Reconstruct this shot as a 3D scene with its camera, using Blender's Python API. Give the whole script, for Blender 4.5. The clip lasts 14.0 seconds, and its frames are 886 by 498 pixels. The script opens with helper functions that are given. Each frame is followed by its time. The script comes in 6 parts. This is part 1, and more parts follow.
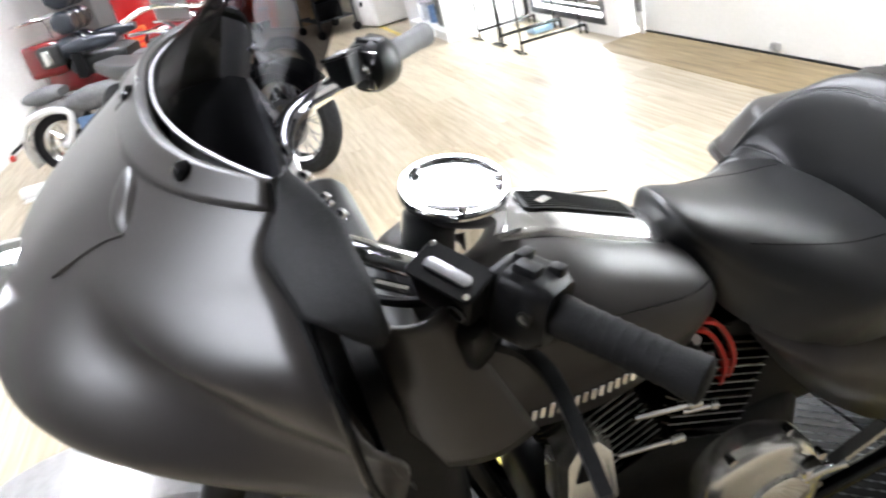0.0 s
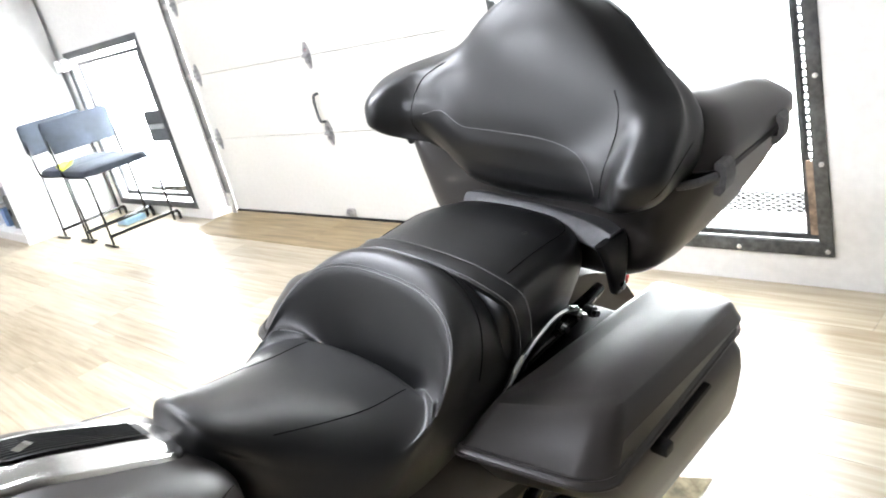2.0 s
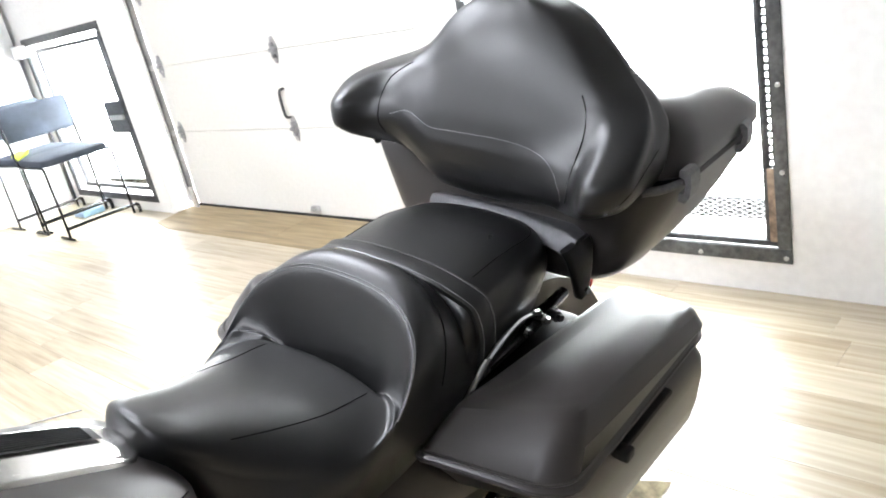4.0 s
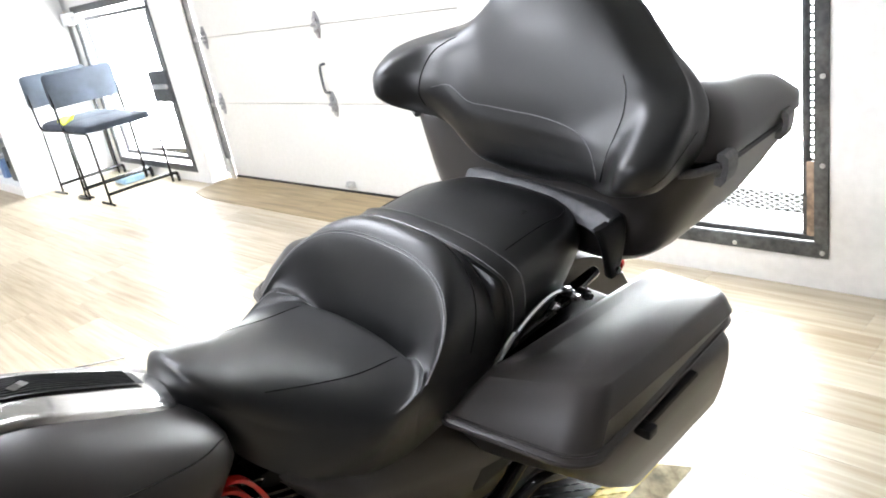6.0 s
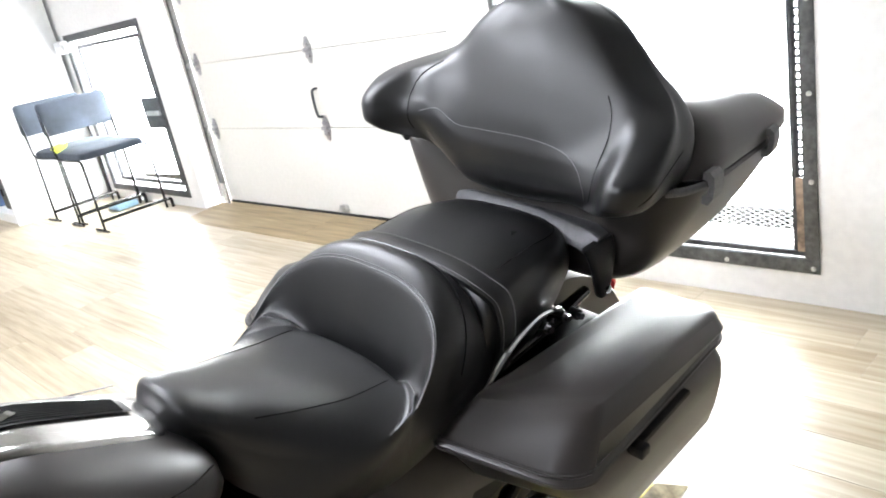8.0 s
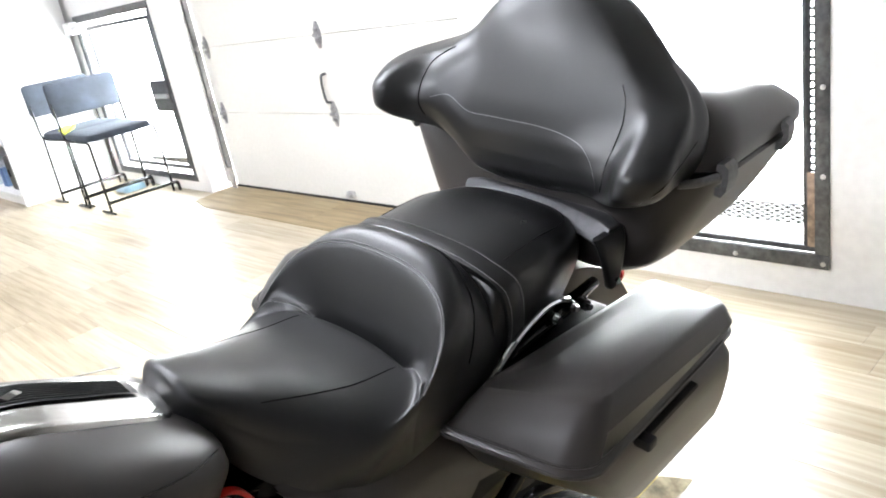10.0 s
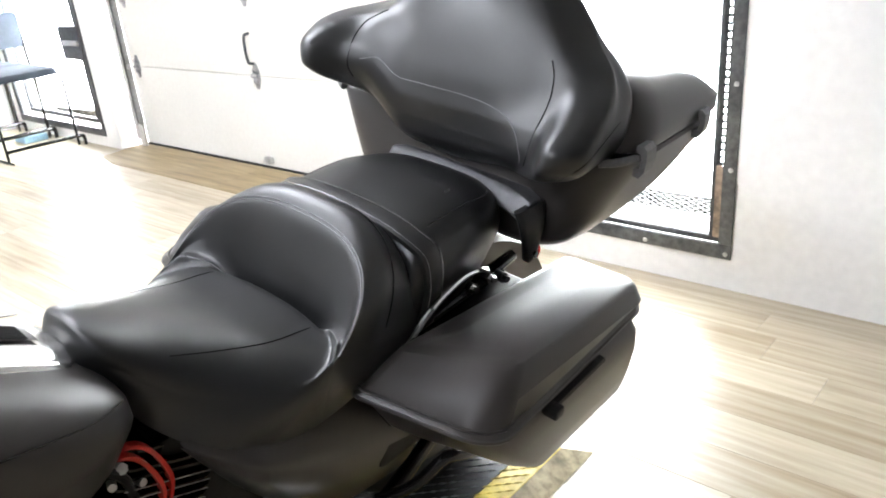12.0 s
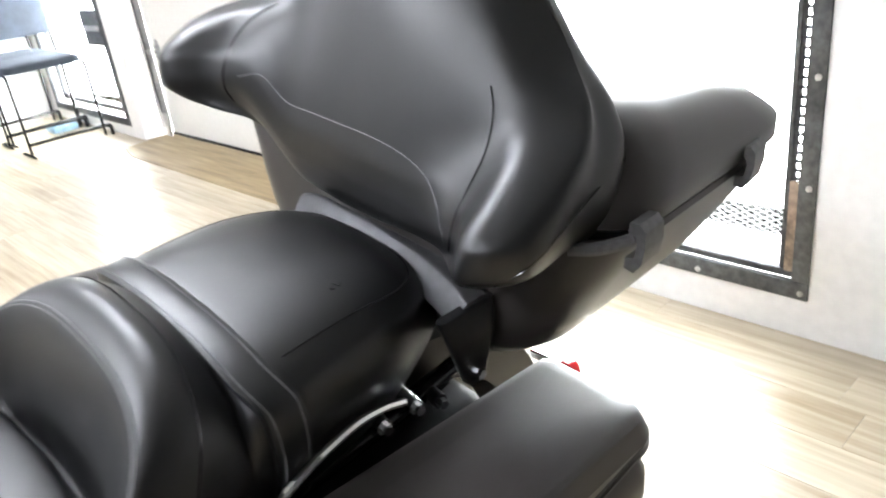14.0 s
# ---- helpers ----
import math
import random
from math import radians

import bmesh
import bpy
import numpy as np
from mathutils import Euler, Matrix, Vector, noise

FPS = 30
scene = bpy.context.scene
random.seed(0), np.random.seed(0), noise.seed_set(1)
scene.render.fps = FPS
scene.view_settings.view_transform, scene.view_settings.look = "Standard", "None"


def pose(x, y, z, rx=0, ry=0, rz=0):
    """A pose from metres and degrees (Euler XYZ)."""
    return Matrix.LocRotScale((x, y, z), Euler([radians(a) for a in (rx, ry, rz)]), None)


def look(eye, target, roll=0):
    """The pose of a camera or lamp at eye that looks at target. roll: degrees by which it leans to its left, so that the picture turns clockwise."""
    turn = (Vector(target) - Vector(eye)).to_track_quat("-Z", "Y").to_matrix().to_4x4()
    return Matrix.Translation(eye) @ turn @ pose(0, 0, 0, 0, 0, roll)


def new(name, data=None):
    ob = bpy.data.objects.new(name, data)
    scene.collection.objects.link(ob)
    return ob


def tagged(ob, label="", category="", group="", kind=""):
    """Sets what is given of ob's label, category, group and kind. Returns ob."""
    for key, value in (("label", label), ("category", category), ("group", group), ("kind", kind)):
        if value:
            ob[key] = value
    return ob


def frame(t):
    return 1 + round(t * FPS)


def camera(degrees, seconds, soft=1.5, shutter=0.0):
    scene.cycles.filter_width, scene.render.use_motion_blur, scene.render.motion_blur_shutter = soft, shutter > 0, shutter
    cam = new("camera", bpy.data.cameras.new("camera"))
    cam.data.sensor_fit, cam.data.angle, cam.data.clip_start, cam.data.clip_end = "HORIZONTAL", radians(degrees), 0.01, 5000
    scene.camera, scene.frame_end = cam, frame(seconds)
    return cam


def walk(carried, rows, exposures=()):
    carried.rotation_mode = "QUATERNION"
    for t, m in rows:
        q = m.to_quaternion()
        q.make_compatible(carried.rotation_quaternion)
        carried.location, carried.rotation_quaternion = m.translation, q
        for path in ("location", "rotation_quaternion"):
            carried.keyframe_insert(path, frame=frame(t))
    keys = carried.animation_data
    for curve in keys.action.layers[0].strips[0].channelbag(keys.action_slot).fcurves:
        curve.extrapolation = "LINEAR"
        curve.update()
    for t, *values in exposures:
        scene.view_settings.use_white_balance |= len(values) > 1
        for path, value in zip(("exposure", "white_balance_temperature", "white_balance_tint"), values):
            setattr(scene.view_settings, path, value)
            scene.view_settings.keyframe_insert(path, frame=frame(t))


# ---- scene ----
cam = camera(60.5, 14.0, soft=1.9, shutter=0.3)
PATH = [
    (0, (3.642, -2.808, 1.269), (1.857, -2.472, 0.431), -14.6),
    (0.5, (3.654, -2.733, 1.25), (1.966, -2.099, 0.384), -16.0),
    (1, (3.676, -2.671, 1.24), (2.11, -1.717, 0.442), -15.2),
    (1.5, (3.699, -2.64, 1.254), (2.219, -1.489, 0.558), -14.3),
    (2, (3.701, -2.622, 1.258), (2.282, -1.375, 0.598), -14.4),
    (2.5, (3.694, -2.611, 1.264), (2.317, -1.319, 0.606), -13.9),
    (5, (3.691, -2.613, 1.249), (2.331, -1.328, 0.541), -10.9),
    (5.5, (3.7, -2.625, 1.243), (2.332, -1.367, 0.506), -10.0),
    (6, (3.705, -2.638, 1.249), (2.301, -1.402, 0.542), -10.7),
    (6.5, (3.701, -2.639, 1.25), (2.31, -1.391, 0.537), -10.6),
    (7, (3.71, -2.638, 1.256), (2.301, -1.379, 0.6), -11.2),
    (7.5, (3.718, -2.634, 1.257), (2.308, -1.363, 0.627), -11.4),
    (8, (3.715, -2.632, 1.25), (2.311, -1.368, 0.592), -11.4),
    (10.5, (3.703, -2.632, 1.243), (2.298, -1.389, 0.549), -10.3),
    (11, (3.702, -2.629, 1.236), (2.32, -1.383, 0.503), -10.0),
    (11.5, (3.698, -2.637, 1.235), (2.366, -1.343, 0.494), -7.2),
    (12, (3.697, -2.645, 1.226), (2.46, -1.271, 0.463), -4.9),
    (12.5, (3.682, -2.691, 1.235), (2.436, -1.288, 0.543), -7.0),
    (13, (3.659, -2.59, 1.217), (2.479, -1.161, 0.466), -9.2),
    (13.5, (3.639, -2.358, 1.234), (2.216, -1.115, 0.58), -8.6),
    (14, (3.526, -2.104, 1.19), (2.158, -0.894, 0.373), -7.3),
]
walk(cam, [(t, look(eye, target, roll)) for t, eye, target, roll in PATH])
# ---- light ----
world = bpy.data.worlds.new("sky")
scene.world = world
world.use_nodes = True
sky = world.node_tree.nodes.new("ShaderNodeTexSky")
sky.sky_type, sky.sun_disc = "NISHITA", False
sky.sun_elevation, sky.sun_rotation = radians(38), radians(20)
back = world.node_tree.nodes["Background"]
back.inputs["Strength"].default_value = 0.12
world.node_tree.links.new(sky.outputs["Color"], back.inputs["Color"])
sun = new("sun", bpy.data.lights.new("sun", "SUN"))
sun.data.energy, sun.data.angle, sun.data.color = 1.2, radians(10), (1.0, 0.96, 0.9)
sun.matrix_world = look((2, 12, 9), (1, 0, 0))


def area(name, eye, target, size_x, size_y, watts, colour=(1, 1, 1)):
    lamp = new(name, bpy.data.lights.new(name, "AREA"))
    lamp.data.shape, lamp.data.size, lamp.data.size_y = "RECTANGLE", size_x, size_y
    lamp.data.energy, lamp.data.color = watts, colour
    lamp.matrix_world = look(eye, target)
    return lamp


# daylight in the openings
area("gate_daylight", (2.2, 0.05, 1.1), (2.2, -2.0, 0.7), 1.15, 1.9, 48, (0.92, 0.96, 1.0))
area("door_daylight", (-2.42, 0.0, 0.75), (-2.2, -3.0, 0.3), 1.1, 1.2, 60, (0.92, 0.96, 1.0))
scene.view_settings.exposure = 0.45
# ---- materials ----
MATS = {}


def mat(name, colour, rough=0.5, metal=0.0, vary=0.12, grain=60.0, stain=3.0, bump=0.0, bump_scale=None, coat=0.0, rough_vary=0.08, spec=0.5, tint=None, worn=0.0):
    """A procedural surface: colour broken at two scales, uneven gloss, fine relief."""
    if name in MATS:
        return MATS[name]
    m = bpy.data.materials.new(name)
    m.use_nodes = True
    nt = m.node_tree
    n, link = nt.nodes, nt.links
    b = n["Principled BSDF"]
    co = n.new("ShaderNodeTexCoord")
    fine, broad = n.new("ShaderNodeTexNoise"), n.new("ShaderNodeTexNoise")
    fine.inputs["Scale"].default_value, fine.inputs["Detail"].default_value = grain, 6
    broad.inputs["Scale"].default_value, broad.inputs["Detail"].default_value = stain, 4
    link.new(co.outputs["Object"], fine.inputs["Vector"])
    link.new(co.outputs["Object"], broad.inputs["Vector"])
    both = n.new("ShaderNodeMath")
    both.operation = "MULTIPLY"
    link.new(fine.outputs["Fac"], both.inputs[0])
    link.new(broad.outputs["Fac"], both.inputs[1])
    ramp = n.new("ShaderNodeValToRGB")
    lo = [max(0.0, c * (1 - 1.6 * vary)) for c in colour]
    hi = [min(1.0, c * (1 + 1.6 * vary)) for c in (tint or colour)]
    ramp.color_ramp.elements[0].position, ramp.color_ramp.elements[1].position = 0.12, 0.4
    ramp.color_ramp.elements[0].color, ramp.color_ramp.elements[1].color = (*lo, 1), (*hi, 1)
    link.new(both.outputs[0], ramp.inputs["Fac"])
    link.new(ramp.outputs["Color"], b.inputs["Base Color"])
    gloss = n.new("ShaderNodeMapRange")
    gloss.inputs["To Min"].default_value, gloss.inputs["To Max"].default_value = max(0.0, rough - rough_vary), min(1.0, rough + rough_vary)
    link.new(broad.outputs["Fac"], gloss.inputs["Value"])
    link.new(gloss.outputs["Result"], b.inputs["Roughness"])
    b.inputs["Metallic"].default_value = metal
    b.inputs["Specular IOR Level"].default_value = spec
    b.inputs["Coat Weight"].default_value = coat
    b.inputs["Coat Roughness"].default_value = 0.05
    if bump:
        rel = n.new("ShaderNodeTexNoise")
        rel.inputs["Scale"].default_value, rel.inputs["Detail"].default_value = bump_scale or grain * 4, 3
        link.new(co.outputs["Object"], rel.inputs["Vector"])
        bp = n.new("ShaderNodeBump")
        bp.inputs["Strength"].default_value, bp.inputs["Distance"].default_value = bump, 0.002
        link.new(rel.outputs["Fac"], bp.inputs["Height"])
        link.new(bp.outputs["Normal"], b.inputs["Normal"])
    MATS[name] = m
    return m


def glow(name, colour, strength):
    m = bpy.data.materials.new(name)
    m.use_nodes = True
    b = m.node_tree.nodes["Principled BSDF"]
    b.inputs["Base Color"].default_value = (*colour, 1)
    b.inputs["Emission Color"].default_value = (*colour, 1)
    b.inputs["Emission Strength"].default_value = strength
    return m


def glass(name, colour, rough=0.0, alpha=None):
    m = bpy.data.materials.new(name)
    m.use_nodes = True
    b = m.node_tree.nodes["Principled BSDF"]
    b.inputs["Base Color"].default_value = (*colour, 1)
    b.inputs["Roughness"].default_value = rough
    b.inputs["Transmission Weight"].default_value = 1.0
    b.inputs["IOR"].default_value = 1.45 if alpha is None else alpha
    return m


def tinted(name, colour):
    """A thin tinted sheet: see-through, with a clear gloss."""
    m = bpy.data.materials.new(name)
    m.use_nodes = True
    n, link = m.node_tree.nodes, m.node_tree.links
    n.remove(n["Principled BSDF"])
    see, shine, mix, fr = n.new("ShaderNodeBsdfTransparent"), n.new("ShaderNodeBsdfGlossy"), n.new("ShaderNodeMixShader"), n.new("ShaderNodeFresnel")
    see.inputs["Color"].default_value = (*colour, 1)
    shine.inputs["Roughness"].default_value = 0.03
    fr.inputs["IOR"].default_value = 1.13
    weak = n.new("ShaderNodeMath")
    weak.operation = "MULTIPLY"
    weak.inputs[1].default_value = 0.3
    link.new(fr.outputs[0], weak.inputs[0])
    link.new(weak.outputs[0], mix.inputs[0])
    link.new(see.outputs[0], mix.inputs[1])
    link.new(shine.outputs[0], mix.inputs[2])
    link.new(mix.outputs[0], n["Material Output"].inputs["Surface"])
    return m


def plank_material(name, dark, light, rough):
    """Wood planks: a tone per piece, long grain, scuffs in the gloss."""
    m = bpy.data.materials.new(name)
    m.use_nodes = True
    nt = m.node_tree
    n, link = nt.nodes, nt.links
    b = n["Principled BSDF"]
    co, info, geo = n.new("ShaderNodeTexCoord"), n.new("ShaderNodeObjectInfo"), n.new("ShaderNodeNewGeometry")
    tone = n.new("ShaderNodeMath")
    tone.operation = "ADD"
    link.new(info.outputs["Random"], tone.inputs[0])
    link.new(geo.outputs["Random Per Island"], tone.inputs[1])
    wrap = n.new("ShaderNodeMath")
    wrap.operation = "FRACT"
    link.new(tone.outputs[0], wrap.inputs[0])
    shift = n.new("ShaderNodeVectorMath")
    shift.operation = "SCALE"
    shift.inputs["Scale"].default_value = 37.0
    one = n.new("ShaderNodeCombineXYZ")
    for k in "XYZ":
        link.new(wrap.outputs[0], one.inputs[k])
    link.new(one.outputs[0], shift.inputs[0])
    where = n.new("ShaderNodeVectorMath")
    link.new(geo.outputs["Position"], where.inputs[0])
    link.new(shift.outputs[0], where.inputs[1])
    stretch = n.new("ShaderNodeMapping")
    stretch.inputs["Scale"].default_value = (1.6, 26.0, 26.0)
    link.new(where.outputs[0], stretch.inputs["Vector"])
    grain = n.new("ShaderNodeTexNoise")
    grain.inputs["Scale"].default_value, grain.inputs["Detail"].default_value, grain.inputs["Distortion"].default_value = 1.6, 7, 0.0
    link.new(stretch.outputs[0], grain.inputs["Vector"])
    mix = n.new("ShaderNodeMath")
    mix.operation = "MULTIPLY_ADD"
    mix.inputs[1].default_value, mix.inputs[2].default_value = 0.20, 0.10
    link.new(wrap.outputs[0], mix.inputs[0])
    total = n.new("ShaderNodeMath")
    total.operation = "MULTIPLY_ADD"
    total.inputs[1].default_value = 0.75
    link.new(grain.outputs["Fac"], total.inputs[0])
    link.new(mix.outputs[0], total.inputs[2])
    ramp = n.new("ShaderNodeValToRGB")
    ramp.color_ramp.elements[0].position, ramp.color_ramp.elements[1].position = 0.30, 0.78
    ramp.color_ramp.elements[0].color, ramp.color_ramp.elements[1].color = (*dark, 1), (*light, 1)
    link.new(total.outputs[0], ramp.inputs["Fac"])
    link.new(ramp.outputs["Color"], b.inputs["Base Color"])
    scuff = n.new("ShaderNodeTexNoise")
    scuff.inputs["Scale"].default_value, scuff.inputs["Detail"].default_value = 2.5, 5
    link.new(geo.outputs["Position"], scuff.inputs["Vector"])
    gloss = n.new("ShaderNodeMapRange")
    gloss.inputs["To Min"].default_value, gloss.inputs["To Max"].default_value = rough - 0.08, rough + 0.1
    link.new(scuff.outputs["Fac"], gloss.inputs["Value"])
    link.new(gloss.outputs["Result"], b.inputs["Roughness"])
    bp = n.new("ShaderNodeBump")
    bp.inputs["Strength"].default_value, bp.inputs["Distance"].default_value = 0.12, 0.001
    link.new(grain.outputs["Fac"], bp.inputs["Height"])
    link.new(bp.outputs["Normal"], b.inputs["Normal"])
    return m


WALL = mat("wall_paint", (0.82, 0.815, 0.80), 0.6, vary=0.03, grain=30, stain=1.2, bump=0.12, bump_scale=90)
SOUTHWALL = mat("aged_wall_paint", (0.74, 0.735, 0.725), 0.7, vary=0.08, grain=30, stain=1.2)
# for unseen walls only: dark, to dim what the seats reflect
DARKWALL = mat("unseen_wall_dark", (0.12, 0.12, 0.12), 0.7, vary=0.08, grain=30, stain=1.2)
# unseen ceiling, toned dark so that glossy blacks reflect less
CEIL = mat("ceiling_dark", (0.24, 0.24, 0.236), 0.8, vary=0.06, grain=20)
DOORM = mat("door_steel_paint", (0.76, 0.75, 0.71), 0.42, vary=0.03, grain=40, stain=1.5, bump=0.08, bump_scale=220)
PLANK = plank_material("vinyl_plank", (0.235, 0.175, 0.100), (0.495, 0.435, 0.328), 0.36)
RAMPW = plank_material("worn_plank", (0.17, 0.12, 0.055), (0.42, 0.32, 0.175), 0.5)
JOINT = mat("plank_joint", (0.22, 0.17, 0.12), 0.8)
STEEL = mat("bare_steel", (0.42, 0.42, 0.43), 0.42, 0.9, vary=0.15, grain=80, stain=8, bump=0.1)
DARKSTEEL = mat("dark_steel", (0.11, 0.115, 0.12), 0.5, 0.6, vary=0.25, grain=50, stain=6, bump=0.2, bump_scale=120)
RUSTY = mat("rusted_steel", (0.30, 0.24, 0.20), 0.6, 0.5, vary=0.35, grain=35, stain=9, tint=(0.36, 0.27, 0.2))
GALV = mat("galvanised_steel", (0.60, 0.60, 0.60), 0.38, 0.85, vary=0.12, grain=70, stain=14)
CHROME = mat("chrome", (0.80, 0.80, 0.81), 0.07, 1.0, vary=0.02, rough_vary=0.03)
SATIN = mat("satin_chrome", (0.72, 0.71, 0.69), 0.24, 1.0, vary=0.05, rough_vary=0.06)
LEATHER = mat("black_leather", (0.0028, 0.0028, 0.003), 0.39, spec=0.66, vary=0.08, grain=90, stain=5, bump=0.16, bump_scale=650, rough_vary=0.012)
LEATHER2 = mat("black_leather_smooth", (0.0028, 0.0028, 0.003), 0.41, spec=0.66, vary=0.08, grain=90, stain=4, bump=0.10, bump_scale=800, rough_vary=0.012)
THREAD = mat("grey_thread", (0.17, 0.17, 0.172), 0.7, vary=0.2, grain=300)
DENIM = mat("charcoal_satin_paint", (0.031, 0.0272, 0.0253), 0.36, 0.0, spec=0.48, vary=0.05, grain=220, stain=3, rough_vary=0.004, tint=(0.028, 0.0243, 0.0225))
BLACK = mat("black_plastic", (0.006, 0.006, 0.0065), 0.40, spec=0.2, vary=0.2, grain=120, stain=8, bump=0.1, bump_scale=700)
GLOSSB = mat("gloss_black", (0.005, 0.005, 0.0055), 0.14, spec=0.35, vary=0.1)
TEXTB = mat("textured_grey_plastic", (0.010, 0.010, 0.0103), 0.5, spec=0.2, vary=0.2, grain=200, stain=6, bump=0.35, bump_scale=900)
LATCHM = mat("grey_latch_plastic", (0.10, 0.10, 0.102), 0.45, vary=0.15, grain=120, stain=8)
RUBBER = mat("tyre_rubber", (0.012, 0.012, 0.013), 0.75, spec=0.25, vary=0.25, grain=60, bump=0.3, bump_scale=300)
GRIP = mat("grip_rubber", (0.007, 0.007, 0.0073), 0.6, spec=0.15, vary=0.2, grain=150, bump=0.4, bump_scale=700)
RED = mat("red_plastic", (0.55, 0.018, 0.012), 0.35, vary=0.1)
DARKRED = mat("dark_red_gloss_paint", (0.15, 0.008, 0.010), 0.2, vary=0.1, coat=0.6)
REDPAINT = mat("red_gloss_paint", (0.36, 0.012, 0.012), 0.2, vary=0.1, coat=0.6)
ORANGE = mat("orange_plastic", (0.70, 0.13, 0.02), 0.45, vary=0.1)
REDBOX = mat("red_tool_paint", (0.58, 0.05, 0.025), 0.4, vary=0.12)
YELLOW = mat("yellow_paint", (0.62, 0.45, 0.05), 0.5, 0.0, vary=0.25, grain=40, stain=9, tint=(0.66, 0.52, 0.12))
PLATE = mat("black_tread_plate", (0.014, 0.015, 0.016), 0.38, 0.0, spec=0.3, vary=0.3, grain=60, stain=12)
FABRIC = mat("blue_grey_fabric", (0.055, 0.068, 0.09), 0.9, vary=0.25, grain=400, stain=6, bump=0.6, bump_scale=900)
WHITEP = mat("white_melamine", (0.78, 0.78, 0.77), 0.4, vary=0.03, grain=20)
CARD = mat("cardboard", (0.42, 0.29, 0.16), 0.85, vary=0.12, grain=60)
PAPER = mat("paper_goods", (0.62, 0.63, 0.65), 0.7, vary=0.15, grain=20)
BLUEB = mat("blue_carton", (0.12, 0.20, 0.36), 0.6, vary=0.12)
WOOD = mat("pale_wood", (0.50, 0.34, 0.16), 0.6, vary=0.2, grain=30)
GREYP = mat("grey_paint", (0.30, 0.30, 0.31), 0.5, vary=0.1)
SILVER = mat("silver_paint", (0.50, 0.49, 0.48), 0.28, 0.5, vary=0.08)
CREAM = mat("cream_casting", (0.88, 0.875, 0.85), 0.26, 0.8, vary=0.04, rough_vary=0.04)
HIVIS = mat("yellow_green_cloth", (0.55, 0.62, 0.06), 0.85, vary=0.15)
SMOKE = tinted("smoked_acrylic", (0.11, 0.11, 0.12))
CLEAR = glass("clear_glass", (0.96, 0.97, 0.97), 0.0)
FROST = glow("outdoor_white", (0.95, 0.98, 1.0), 14.0)
# ---- building helpers ----
def mesh_from(bm, name, material, smooth=True):
    me = bpy.data.meshes.new(name)
    bmesh.ops.recalc_face_normals(bm, faces=bm.faces)
    bm.to_mesh(me)
    bm.free()
    me.materials.append(material)
    if smooth:
        for p in me.polygons:
            p.use_smooth = True
    return me


def sharpen(me, degrees=38):
    """Keep hard edges hard on a smooth mesh."""
    bm = bmesh.new()
    bm.from_mesh(me)
    for e in bm.edges:
        if len(e.link_faces) == 2 and e.calc_face_angle(0) > radians(degrees):
            e.smooth = False
    bm.to_mesh(me)
    bm.free()


def part(name, bm, material, parent=None, label="", smooth=True, sharp=38):
    me = mesh_from(bm, name, material, smooth)
    if smooth and sharp:
        sharpen(me, sharp)
    ob = new(name, me)
    if parent is not None:
        ob.parent = parent
    if label:
        tagged(ob, label)
    return ob


def thing(name, label, category, m=None, group="", kind=""):
    ob = new(name)
    ob.empty_display_size = 0.1
    if m is not None:
        ob.matrix_world = m
    return tagged(ob, label, category, group, kind)


def solid(name, bm, material, label, category="", group="", kind="", smooth=True):
    ob = part(name, bm, material, None, "", smooth)
    return tagged(ob, label, category, group, kind)


def box(x0, x1, y0, y1, z0, z1, bevel=0.0, seg=2, bm=None, m=None):
    bm = bm or bmesh.new()
    vs = [bm.verts.new((x, y, z)) for x in (x0, x1) for y in (y0, y1) for z in (z0, z1)]
    fs = [bm.faces.new([vs[i] for i in q]) for q in ((0, 1, 3, 2), (4, 6, 7, 5), (0, 4, 5, 1), (2, 3, 7, 6), (0, 2, 6, 4), (1, 5, 7, 3))]
    if bevel:
        es = list({e for f in fs for e in f.edges})
        out = bmesh.ops.bevel(bm, geom=es, offset=bevel, segments=seg, affect="EDGES", profile=0.5)
        vs = list({v for f in out["faces"] for v in f.verts} | {v for v in vs if v.is_valid})
    if m is not None:
        bmesh.ops.transform(bm, matrix=m, verts=[v for v in vs if v.is_valid])
    return bm


def cyl(p, q, r0, r1=None, n=20, bm=None, cap=True):
    """A round bar from p to q."""
    bm = bm or bmesh.new()
    p, q, r1 = Vector(p), Vector(q), r0 if r1 is None else r1
    z = (q - p).normalized()
    x = z.orthogonal().normalized()
    y = z.cross(x)
    rings = [[bm.verts.new(c + r * (math.cos(a) * x + math.sin(a) * y)) for a in (2 * math.pi * k / n for k in range(n))] for c, r in ((p, r0), (q, r1))]
    for k in range(n):
        bm.faces.new((rings[0][k], rings[0][(k + 1) % n], rings[1][(k + 1) % n], rings[1][k]))
    if cap:
        bm.faces.new(rings[0][::-1])
        bm.faces.new(rings[1])
    return bm


